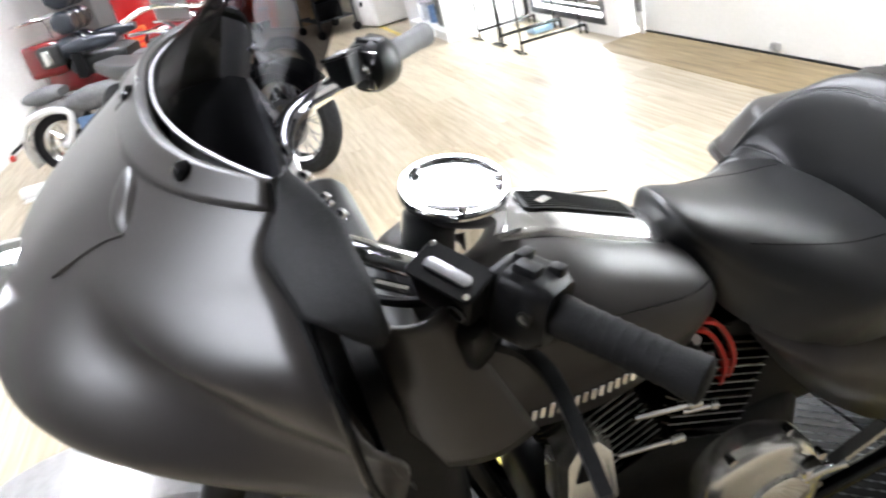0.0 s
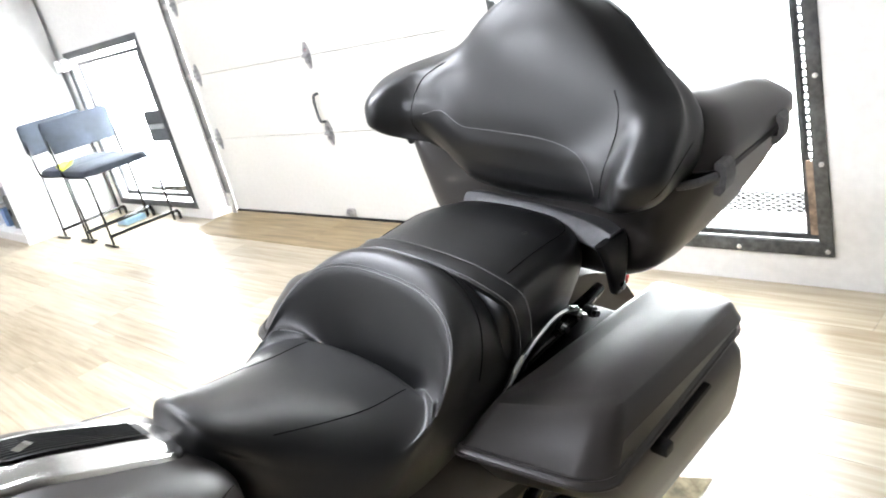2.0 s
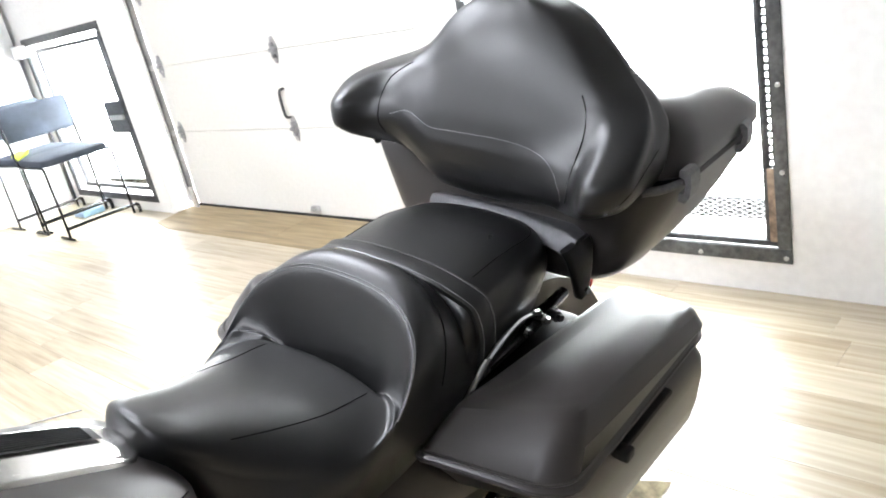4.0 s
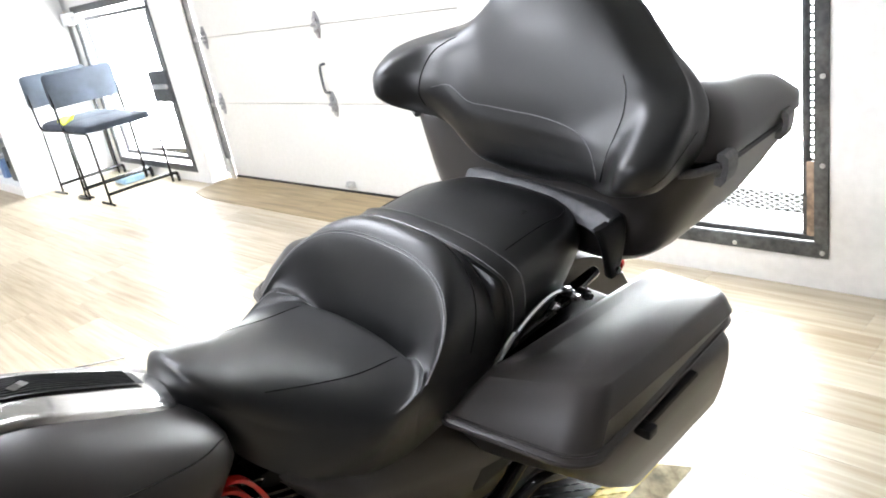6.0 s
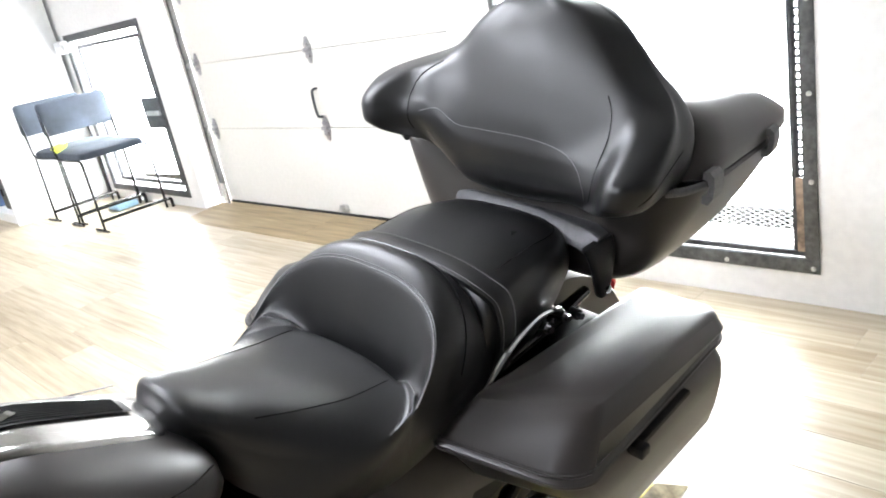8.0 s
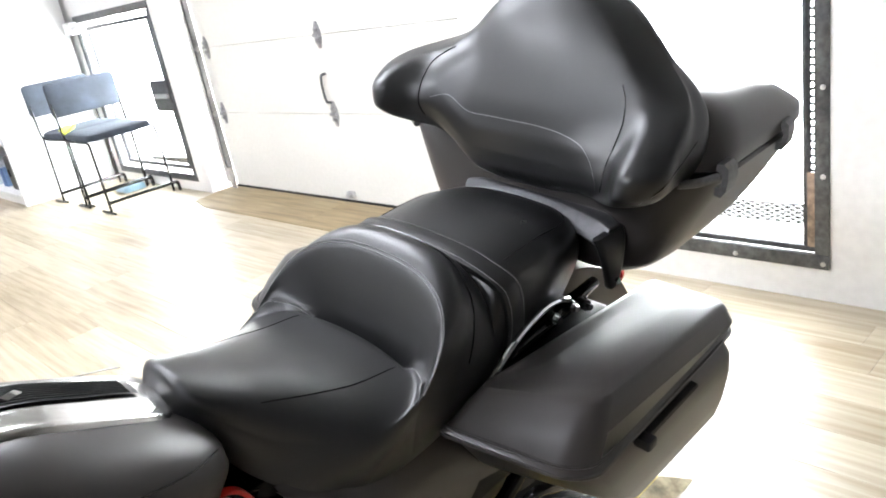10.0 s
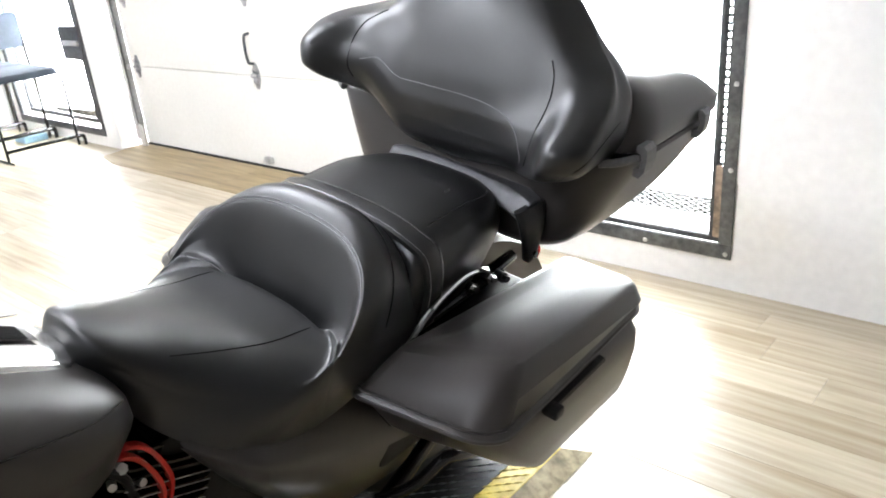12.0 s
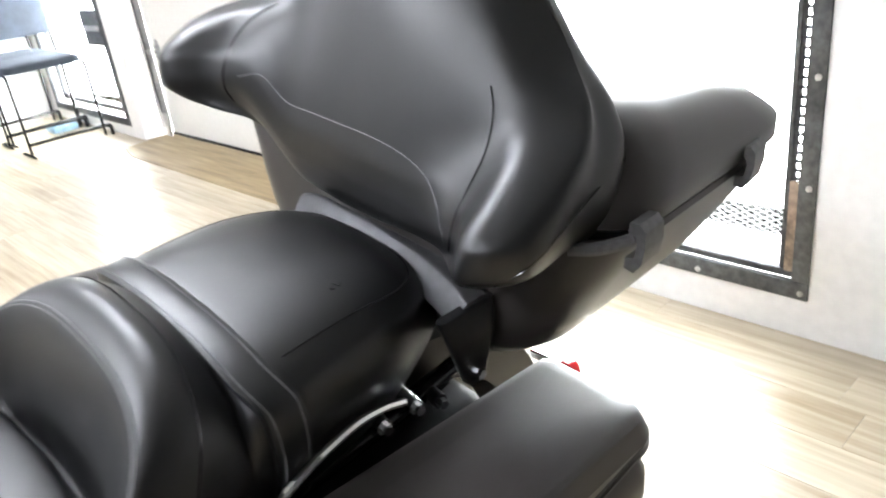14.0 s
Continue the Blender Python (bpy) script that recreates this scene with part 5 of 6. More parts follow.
# engine: two finned cylinders in a vee, covers, primary drive
def cylinder(name, y0, lean, label):
    m = Matrix.Translation((0.0, y0, 0.44)) @ pose(0, 0, 0, lean, 0, 0)
    barrel = loft([[(x * 0.85, y * 0.85, z) for x, y in rounded(0.118, 0.088, 0.03)] for z in (-0.02, 0.2)])
    bmesh.ops.transform(barrel, matrix=m, verts=barrel.verts)
    ob = bp(name, barrel, GLOSSB, label)
    for k in range(13):
        fin = loft([[(x, y, 0.015 * k + h) for x, y in rounded(0.118 - 0.002 * (k % 2), 0.088, 0.03)] for h in (0.0, 0.004)])
        bmesh.ops.transform(fin, matrix=m, verts=fin.verts)
        bp("fin", fin, GLOSSB, "", ob)
        if 1 < k < 11:
            edge = tube([(0.119, y, 0.015 * k + 0.002) for y in (-0.07, -0.03, 0.03, 0.07)], 0.0006, 5)
            bmesh.ops.transform(edge, matrix=m, verts=edge.verts)
            bp("fin_edge", edge, STEEL, "machined fin edge", ob)


cylinder("rear_cylinder", -0.33, -22, "black finned rear cylinder")
cylinder("front_cylinder", -0.45, 22, "black finned front cylinder")
bp("crankcase", box(-0.14, 0.12, -0.60, -0.12, 0.24, 0.46, 0.05, 4), BLACK, "black crankcase")
bm = loft([[(x, y + dy, z) for y, z in ((-0.585 + g, 0.44), (-0.575 + g, 0.555 - g), (-0.55, 0.583 - g), (-0.52, 0.585 - g), (-0.495 - g, 0.555 - g), (-0.49 - g, 0.45))] for x, g, dy in ((0.10, 0.0, 0), (0.150, 0.0, 0), (0.163, 0.006, 0), (0.167, 0.016, 0))])
bp("horn_cover", bm, CREAM, "bright waterfall horn cover")
bp("horn_grille", loft([[(x, y, z) for y, z in ((-0.562, 0.52), (-0.548, 0.562), (-0.525, 0.555), (-0.535, 0.515))] for x in (0.166, 0.170)]), BLACK, "black horn opening")


def primary_bm():
    bm = bmesh.new()
    prof = []
    for k in range(36):
        a = 2 * math.pi * k / 36
        y, z = math.cos(a), math.sin(a)
        prof.append((-0.235 + 0.112 * y - 0.02 * z, 0.295 + 0.145 * z * (1 if z < 0 else 0.98) + 0.012 * math.cos(2 * a)))
    loft([[(x, -0.235 + (y + 0.235) * g, 0.295 + (z - 0.295) * g) for y, z in prof] for x, g in ((0.10, 1.0), (0.150, 1.0), (0.163, 0.97), (0.172, 0.90), (0.176, 0.80))], bm=bm)
    return bm


primary = bp("primary_cover", primary_bm(), CREAM, "polished primary drive cover")
bp("derby_cover", lathe([(0.062, 0), (0.062, 0.006), (0.055, 0.010), (0.02, 0.011), (0.001, 0.011)], 40, m=Matrix.Translation((0.176, -0.215, 0.275)) @ pose(0, 0, 0, 0, 90, 0)), CHROME, "", primary)
for k in range(7):
    a = radians(15 + 330 * k / 6)
    b2 = cyl((0.15, -0.235 + 0.112 * math.cos(a), 0.295 + 0.14 * math.sin(a)), (0.168, -0.235 + 0.112 * math.cos(a), 0.295 + 0.14 * math.sin(a)), 0.008, n=10)
    bp("cover_bolt", b2, CHROME, "", primary)
for p, q in (((0.128, -0.445, 0.553), (0.128, -0.335, 0.530)), ((0.128, -0.475, 0.487), (0.128, -0.365, 0.470)), ((0.12, -0.36, 0.515), (0.12, -0.30, 0.50))):
    tubeob = bp("chrome_tube", cyl(p, q, 0.0055, n=12), CHROME, "thin chrome tube")
    bp("ferrule", cyl(Vector(p) + (Vector(q) - Vector(p)) * 0.8, q, 0.0085, n=12), SATIN, "", tubeob)
ring = [tuple(q) for q in smooth_path([(0.112, -0.345, 0.664), (0.118, -0.325, 0.676), (0.122, -0.302, 0.664), (0.122, -0.282, 0.625), (0.120, -0.272, 0.585), (0.116, -0.277, 0.548)], 4)]
bm = bmesh.new()
rings = []
for i, p in enumerate(ring):
    rings.append([(p[0] - 0.009, p[1] + o, p[2] + o * 0.4) for o in (-0.003, 0.003)] + [(p[0] + 0.004, p[1] + o, p[2] + o * 0.4) for o in (0.003, -0.003)])
bp("red_guard", loft(rings), RED, "bright red plastic wire guard")
bp("guard_rib", loft([[(x, y - 0.014, z - 0.010) for x, y, z in ring] for ring in rings]), RED, "second red plastic rib")
for p, q, r in (((0.105, -0.335, 0.640), (0.120, -0.335, 0.648), 0.008), ((0.105, -0.315, 0.605), (0.122, -0.312, 0.608), 0.006), ((0.10, -0.345, 0.618), (0.115, -0.350, 0.622), 0.006), ((0.10, -0.325, 0.575), (0.118, -0.322, 0.577), 0.005)):
    bp("bolt", cyl(p, q, r, n=8), STEEL, "steel bolt head")
bp("wire_loom", tube(smooth_path([(0.112, -0.36, 0.66), (0.118, -0.335, 0.63), (0.112, -0.325, 0.59), (0.118, -0.315, 0.55)], 6), 0.007, 8), BLACK, "black wire loom")
bp("battery_box", box(-0.11, 0.105, -0.28, 0.10, 0.40, 0.64, 0.02), BLACK, "black battery box")
bp("backbone", box(-0.05, 0.05, -0.80, 0.20, 0.60, 0.68, 0.02), GLOSSB, "black frame backbone")
bp("down_tube", cyl((0.06, -0.76, 0.80), (0.10, -0.60, 0.22), 0.020, n=14), GLOSSB, "black frame tube")
bp("down_tube", cyl((-0.06, -0.76, 0.80), (-0.10, -0.60, 0.22), 0.020, n=14), GLOSSB)
bp("lower_rail", tube(smooth_path([(0.11, -0.62, 0.20), (0.13, -0.30, 0.17), (0.13, 0.10, 0.20), (0.14, 0.30, 0.32)], 6), 0.018), GLOSSB, "black lower frame rail")
bp("lower_rail", tube(smooth_path([(-0.11, -0.62, 0.20), (-0.13, -0.30, 0.17), (-0.13, 0.10, 0.20), (-0.14, 0.30, 0.32)], 6), 0.018), GLOSSB)
bp("shift_lever", tube(smooth_path([(0.19, -0.185, 0.335), (0.205, -0.155, 0.362), (0.215, -0.13, 0.372)], 5), 0.008, 10), CHROME, "chrome heel shift lever")
bm = loft([[(0.205 + 0.010 * c, -0.150 + y + 0.0 * c, 0.368 + 0.40 * y + s) for c, s in ((1, -0.006), (1, 0.006), (-1, 0.006), (-1, -0.006))] for y in (0.0, 0.008, 0.085, 0.095)])
bp("passenger_peg", bm, SATIN, "brushed chrome passenger footpeg", sharp=30)
bp("peg_mount", box(0.13, 0.20, -0.19, -0.15, 0.325, 0.36, 0.01), CHROME, "chrome peg mount")
guard = smooth_path([(0.14, 0.12, 0.25), (0.20, 0.16, 0.30), (0.235, 0.20, 0.36), (0.24, 0.26, 0.335), (0.235, 0.36, 0.295), (0.20, 0.46, 0.29)], 6)
bp("bag_guard", tube(guard, 0.012, 12), GLOSSB, "glossy black saddlebag guard rail")
bp("side_stand", tube(smooth_path([(0.12, -0.42, 0.22), (0.20, -0.46, 0.14), (0.275, -0.50, 0.088)], 5), 0.014, 12), GLOSSB, "black side stand")
for side in (1, -1):
    bp("floorboard", box(side * 0.18 if side > 0 else -0.34, 0.34 if side > 0 else -0.18, -0.62, -0.33, 0.265, 0.285, 0.008), BLACK, "black rubber floorboard")
    if side < 0:
        bp("muffler", tube([(side * 0.20, -0.10, 0.20), (side * 0.215, 0.10, 0.205), (side * 0.225, 0.70, 0.235)], [0.03, 0.045, 0.047], 24), CHROME, "chrome muffler")
# ---- low tread-plate ramp under the motorcycle ----
lift = thing("wheel_ramp", "black tread-plate platform with worn yellow edges under the motorcycle", "ramp", kind="")
LZ = 0.030
part("deck", box(2.28, 2.78, -3.35, -1.816, 0.002, LZ, 0.003), PLATE, lift, "black diamond tread plate")
part("deck", box(2.28, 2.78, -1.810, -1.33, 0.002, LZ, 0.003), PLATE, lift)
part("edge_band", box(2.781, 2.850, -3.35, -1.816, 0.002, LZ + 0.001, 0.003), YELLOW, lift, "worn yellow edge stripe")
part("edge_band", box(2.781, 2.850, -1.810, -1.33, 0.002, LZ + 0.001, 0.003), YELLOW, lift)
part("edge_band", box(2.21, 2.279, -3.35, -1.33, 0.002, LZ + 0.001, 0.004), YELLOW, lift)
bm = loft([[(2.851, y, 0.002), (2.851, y, LZ + 0.001), (2.905, y + dy, 0.003), (2.90, y + dy, 0.001)] for y, dy in ((-3.35, 0), (-1.33, 0.06))])
part("bevelled_edge", bm, mat("worn_plate_edge", (0.33, 0.28, 0.18), 0.5, 0.4, vary=0.35, grain=40, stain=9), lift, "scuffed sloping edge")


def tread(x0, x1, y0, y1, z, material, name):
    bm = bmesh.new()
    p = 0.034
    i = 0
    y = y0
    while y < y1:
        x = x0 + (0 if i % 2 else p / 2)
        while x < x1:
            a = radians(45 if (int(round((x - x0) / (p / 2))) + i) % 2 else -45)
            dx, dy = 0.0135 * math.cos(a), 0.0135 * math.sin(a)
            nx, ny = -0.0036 * math.sin(a), 0.0036 * math.cos(a)
            v = [bm.verts.new(c) for c in ((x - dx, y - dy, z), (x + nx, y + ny, z), (x + dx, y + dy, z), (x - nx, y - ny, z), (x, y, z + 0.0034))]
            for k in range(4):
                bm.faces.new((v[k], v[(k + 1) % 4], v[4]))
            x += p
        y += p / 2
        i += 1
    return part(name, bm, material, lift, smooth=False)


TREADM = mat("bright_tread", (0.30, 0.31, 0.32), 0.35, 0.7, vary=0.3, grain=50, stain=15)
tagged(tread(2.30, 2.77, -2.45, -1.35, LZ, TREADM, "tread_pattern"), "raised diamond lugs", kind="stuff")
tagged(tread(2.785, 2.848, -2.45, -1.35, LZ + 0.001, YELLOW, "tread_pattern"), "raised diamond lugs", kind="stuff")
# ---- chairs by the hatch ----
def chair(x, y, turn):
    """A sled-base visitor chair facing its own +x."""
    ob = thing("visitor_chair", "blue-grey fabric chair on a thin black steel frame", "chair", pose(x, y, 0, 0, 0, turn), "chairs by the hatch")
    for s in (-1, 1):
        part("leg_frame", tube(smooth_path([(-0.26, s * 0.25, 0.90), (-0.245, s * 0.25, 0.66), (-0.22, s * 0.25, 0.545), (-0.12, s * 0.25, 0.525), (0.20, s * 0.25, 0.525), (0.243, s * 0.25, 0.50), (0.25, s * 0.25, 0.43), (0.25, s * 0.25, 0.06), (0.25, s * 0.25, 0.012)], 5), 0.0095, 8), GLOSSB, ob)
        part("back_leg", tube([(-0.21, s * 0.25, 0.525), (-0.235, s * 0.25, 0.10), (-0.24, s * 0.25, 0.012)], 0.009, 8), GLOSSB, ob)
        x = 0.25 * s if s > 0 else -0.236
        part("floor_rail", tube(smooth_path([(x, -0.25, 0.075), (x, 0.20, 0.075), (x, 0.285, 0.072), (x, 0.30, 0.05), (x, 0.30, 0.002)], 4), 0.0125, 8), GLOSSB, ob)
        part("foot", tube([(x - 0.13, -0.262, 0.009), (x + 0.10, -0.262, 0.009)], 0.009, 8), GLOSSB, ob)
    seat = loft([[(px * g, py * g, z) for px, py in rounded(0.255, 0.245, 0.06)] for z, g in ((0.527, 0.92), (0.532, 0.99), (0.555, 1.0), (0.575, 0.97), (0.585, 0.86), (0.589, 0.6))])
    part("seat", seat, FABRIC, ob, "blue-grey fabric seat pad")
    back = loft([[(px, yy * g, zz * g + 0.83) for yy, zz in rounded(0.262, 0.125, 0.03)] for px, g in ((-0.29, 0.93), (-0.282, 1.0), (-0.252, 1.0), (-0.242, 0.93))])
    part("backrest", back, FABRIC, ob, "flat blue-grey fabric back panel")
    return ob


chair(-2.20, -0.51, 0)
chair(-2.72, -0.50, 4)
cloth = bmesh.new()
grid(lambda a, b: Vector((-2.50 + 0.12 * a, -0.76 + 0.10 * b, 0.605 + 0.02 * math.sin(5 * a + 3 * b) + 0.02 * b)), 10, 8, bm=cloth)
rag = solid("hi_vis_cloth", cloth, HIVIS, "crumpled yellow-green cloth lying on the chair seat", "cloth")
rag.modifiers.new("thick", "SOLIDIFY").thickness = 0.006
solid("blue_tray", box(-2.66, -2.46, -0.44, -0.26, 0.0, 0.05, 0.012), mat("pale_blue_plastic", (0.35, 0.55, 0.72), 0.4), "pale blue plastic tray on the floor", "tray")

# ---- white bookcase ----
case = thing("bookcase", "white open bookcase full of parts boxes and tools", "bookcase")
X0, X1, Y0, Y1 = -4.62, -3.22, -0.98, -0.20
part("side_panel", box(X1 - 0.04, X1, Y0, Y1, 0.0, 2.3, 0.003), WHITEP, case)
part("side_panel", box(X0, X0 + 0.04, Y0, Y1, 0.0, 2.3, 0.003), WHITEP, case)
part("back_panel", box(X0 + 0.041, X1 - 0.041, Y1 - 0.02, Y1, 0.0, 2.3), WHITEP, case)
for z in (0.06, 0.52, 0.92, 1.32, 1.72, 2.26):
    part("shelf", box(X0 + 0.041, X1 - 0.041, Y0, Y1 - 0.021, z, z + 0.035, 0.003), WHITEP, case)
part("plinth", box(X0 + 0.041, X1 - 0.041, Y0 + 0.02, Y0 + 0.04, 0.0, 0.059), WHITEP, case)


def carton(x0, y0, z0, w, d, h, material, label, name="carton", turn=0.0):
    bm = box(-w / 2, w / 2, -d / 2, d / 2, 0, h, 0.004)
    bmesh.ops.transform(bm, matrix=pose(x0, y0, z0, 0, 0, turn), verts=bm.verts)
    ob = solid(name, bm, material, label, "box")
    return ob


def tool_case(x, y, z, w, h):
    ob = thing("tool_case", "dark grey moulded tool case standing on the shelf", "case", pose(x, y, z))
    part("shell", loft([[(px * g, py * g, zz) for px, py in rounded(w / 2, 0.11, 0.02)] for zz, g in ((0, 0.95), (0.012, 1.0), (h * 0.48, 1.02), (h * 0.52, 1.02), (h - 0.012, 1.0), (h, 0.95))]), GREYP if z > 0.5 else mat("dark_case", (0.08, 0.085, 0.08), 0.5), ob)
    part("carry_handle", tube(smooth_path([(-0.06, 0, h), (-0.05, 0, h + 0.03), (0.05, 0, h + 0.03), (0.06, 0, h)], 4), 0.008, 8), BLACK, ob)
    for s in (-1, 1):
        part("clasp", box(s * w * 0.3 - 0.02, s * w * 0.3 + 0.02, -0.121, -0.108, h * 0.40, h * 0.62, 0.003), BLACK, ob)
    return ob


tool_case(-3.55, -0.80, 0.096, 0.34, 0.30)
random.seed(4)
for z in (0.096, 0.556, 0.956, 1.356, 1.756):
    x = X0 + 0.14
    while x < X1 - (0.55 if z < 0.2 else 0.12):
        w, h = random.uniform(0.08, 0.20), random.uniform(0.12, 0.30)
        m2, lab = random.choice(((PAPER, "pale paper parts box on the bookcase"), (BLUEB, "blue printed carton on the bookcase"), (CARD, "brown cardboard parts box on the bookcase"), (WHITEP, "white parts box on the bookcase"), (BLACK, "black plastic bottle pack on the bookcase")))
        carton(x + w / 2, -0.78 + random.uniform(-0.05, 0.08), z, w * 0.94, 0.22, h, m2, lab, turn=random.uniform(-6, 6))
        x += w + random.uniform(0.0, 0.10)

# ---- workshop clutter beyond the bookcase ----
def rack(x, y, w, d, levels, turn=0):
    ob = thing("steel_rack", "black steel rolling rack loaded with parts", "rack", pose(x, y, 0, 0, 0, turn))
    for sx in (-1, 1):
        for sy in (-1, 1):
            part("post", box(sx * w / 2 - 0.015, sx * w / 2 + 0.015, sy * d / 2 - 0.015, sy * d / 2 + 0.015, 0.10, levels[-1] + 0.05), DARKSTEEL, ob)
            part("castor", cyl((sx * w / 2 - 0.015, sy * d / 2, 0.05), (sx * w / 2 + 0.015, sy * d / 2, 0.05), 0.05, n=18), RUBBER, ob)
    for z in levels:
        part("shelf", box(-w / 2, w / 2, -d / 2, d / 2, z - 0.02, z, 0.003), DARKSTEEL, ob)
    return ob


rack(-6.1, -1.66, 0.9, 0.45, (0.20, 0.52, 0.84), 8)
for x, y, z, w, h, m2, lab in ((-6.32, -1.66, 0.20, 0.30, 0.24, WOOD, "pale wooden crate on the rack"), (-5.90, -1.64, 0.20, 0.34, 0.20, BLACK, "black parts bin on the rack"), (-6.30, -1.64, 0.52, 0.36, 0.16, CARD, "cardboard tray on the rack"), (-5.86, -1.66, 0.52, 0.26, 0.20, PAPER, "pale carton on the rack"), (-6.1, -1.64, 0.84, 0.50, 0.22, CARD, "open cardboard box on the rack")):
    carton(x, y, z, w, 0.34, h, m2, lab, turn=random.uniform(-8, 8))
cab = thing("parts_cabinet", "pale grey metal parts cabinet with dark knobs", "cabinet", pose(-5.62, -1.02, 0, 0, 0, 12))
part("body", box(-0.30, 0.30, -0.25, 0.25, 0.02, 1.08, 0.02), WHITEP, cab)
for z in (0.08, 0.40, 0.74):
    dr = part("drawer", box(-0.27, 0.27, -0.265, -0.251, z, z + 0.29, 0.006), WHITEP, cab)
    part("knob", cyl((0, -0.266, z + 0.2), (0, -0.285, z + 0.2), 0.03, n=16), BLACK, dr)
random.seed(9)
for i in range(16):
    x, zz = -5.25 + 0.0 * i, 0.0
    col, row = i % 4, i // 4
    m2, lab = random.choice(((WHITEP, "white stacked storage box against the wall"), (PAPER, "grey stacked storage box against the wall"), (WHITEP, "white stacked storage box against the wall"), (PAPER, "grey stacked storage box against the wall")))
    carton(-5.05 + 0.13 * col, -0.62 - 0.10 * (col % 2), 0.24 * row, 0.30, 0.30, 0.235, m2, lab, "storage_box", random.uniform(-4, 4))
chest = thing("tool_chest", "red wheeled tool chest with black drawer pulls", "tool chest", pose(-8.6, -2.25, 0, 0, 0, 10))
part("body", box(-0.42, 0.42, -0.25, 0.25, 0.14, 1.12, 0.02), REDBOX, chest)
for z in (0.20, 0.42, 0.62, 0.78, 0.92):
    dr = part("drawer", box(0.421, 0.433, -0.22, 0.22, z, z + (0.19 if z < 0.6 else 0.13), 0.004), REDBOX, chest)
    part("pull", box(0.434, 0.45, -0.18, 0.18, z + 0.10, z + 0.125, 0.004), BLACK, dr)
for sx in (-0.32, 0.32):
    for sy in (-0.2, 0.2):
        part("castor", cyl((sx, sy - 0.025, 0.07), (sx, sy + 0.025, 0.07), 0.07, n=20), RUBBER, chest)
for i, (m2, lab, y) in enumerate(((ORANGE, "tall orange plastic sheet leaning on a rack", -2.02), (WOOD, "tall wooden board leaning on a rack", -1.92), (CARD, "tall cardboard sheet leaning on a rack", -1.84))):
    bm = box(-0.25, 0.25, -0.02, 0.02, 0, 1.5, 0.004)
    bmesh.ops.transform(bm, matrix=pose(-7.9 + 0.22 * i, y, 0, -8, 10, 70), verts=bm.verts)
    solid("leaning_board", bm, m2, lab, "board")
crack = [Vector(p) for p in ((2.905, -1.470, 0), (2.93, -1.492, 0), (2.965, -1.478, 0), (3.00, -1.462, 0), (3.04, -1.470, 0), (3.075, -1.49, 0), (3.12, -1.486, 0), (3.18, -1.50, 0))]
bm = bmesh.new()
edge = []
for k, p in enumerate(smooth_path(crack, 5)):
    w = 0.0012 + 0.0010 * math.sin(k * 1.7) * math.sin(k * 0.6)
    edge.append((bm.verts.new((p.x, p.y - w, 0.0012)), bm.verts.new((p.x, p.y + w, 0.0012))))
for (a0, a1), (b0, b1) in zip(edge, edge[1:]):
    bm.faces.new((a0, b0, b1, a1))
solid("floor_crack", bm, mat("dirt_line", (0.10, 0.085, 0.07), 0.9), "dark dirty crack across the floor boards", "crack", kind="structure")
solid("yellow_tape", box(-6.9, -4.3, -1.18, -1.13, -0.001, 0.002), YELLOW, "yellow marking tape on the floor", "tape", kind="structure")

# ---- spoked motorcycle behind ----
custom = thing("spoked_motorcycle", "dark motorcycle with a chrome wire-spoked front wheel", "motorcycle", pose(-0.735, -2.725, 0, 0, 0, -49))
R = 0.318
cz = Matrix.Translation((0, 0.14, R)) @ pose(0, 0, 0, 0, 90, 0)
fw = part("front_wheel", lathe([(R - 0.085, -0.045), (R - 0.06, -0.062), (R - 0.025, -0.055), (R - 0.004, -0.02), (R, 0), (R - 0.004, 0.02), (R - 0.025, 0.055), (R - 0.06, 0.062), (R - 0.085, 0.045)], 56, m=cz, ring=True), RUBBER, custom, "black tyre on a chrome wire wheel")
part("rim", lathe([(R - 0.105, -0.030), (R - 0.080, -0.048), (R - 0.072, -0.046), (R - 0.090, 0.0), (R - 0.072, 0.046), (R - 0.080, 0.048), (R - 0.105, 0.030)], 56, m=cz, ring=True), CHROME, fw)
for k in range(40):
    a = 2 * math.pi * k / 40
    s = 1 if k % 2 else -1
    b = a + (0.55 if (k // 2) % 2 else -0.55)
    part("spoke", cyl((s * 0.035, 0.14 + 0.045 * math.cos(b), R + 0.045 * math.sin(b)), (s * 0.008, 0.14 + (R - 0.098) * math.cos(a), R + (R - 0.098) * math.sin(a)), 0.0028, n=5), STEEL, fw)
part("hub", lathe([(0.018, -0.06), (0.05, -0.05), (0.052, -0.035), (0.030, -0.02), (0.030, 0.02), (0.052, 0.035), (0.05, 0.05), (0.018, 0.06)], 28, m=cz), SATIN, fw)
part("brake_disc", lathe([(0.105, 0.050), (0.135, 0.050), (0.135, 0.054), (0.105, 0.054)], 48, m=cz, ring=True), STEEL, fw)
for s in (-1, 1):
    part("fork_slider", cyl((s * 0.10, 0.14, R), (s * 0.10, -0.10, 0.72), 0.027, n=18), SILVER, custom, "silver fork slider")
    part("fork_tube", cyl((s * 0.10, -0.10, 0.72), (s * 0.10, -0.26, 0.98), 0.021, n=18), CHROME, custom)
bm = bmesh.new()
rows = []
for k in range(17):
    a = radians(35 + 110 * k / 16)
    rows.append([bm.verts.new((x, 0.14 + (R + 0.03 - d) * math.cos(a), R + (R + 0.03 - d) * math.sin(a))) for x, d in ((-0.075, 0.06), (-0.06, 0.01), (0, 0), (0.06, 0.01), (0.075, 0.06))])
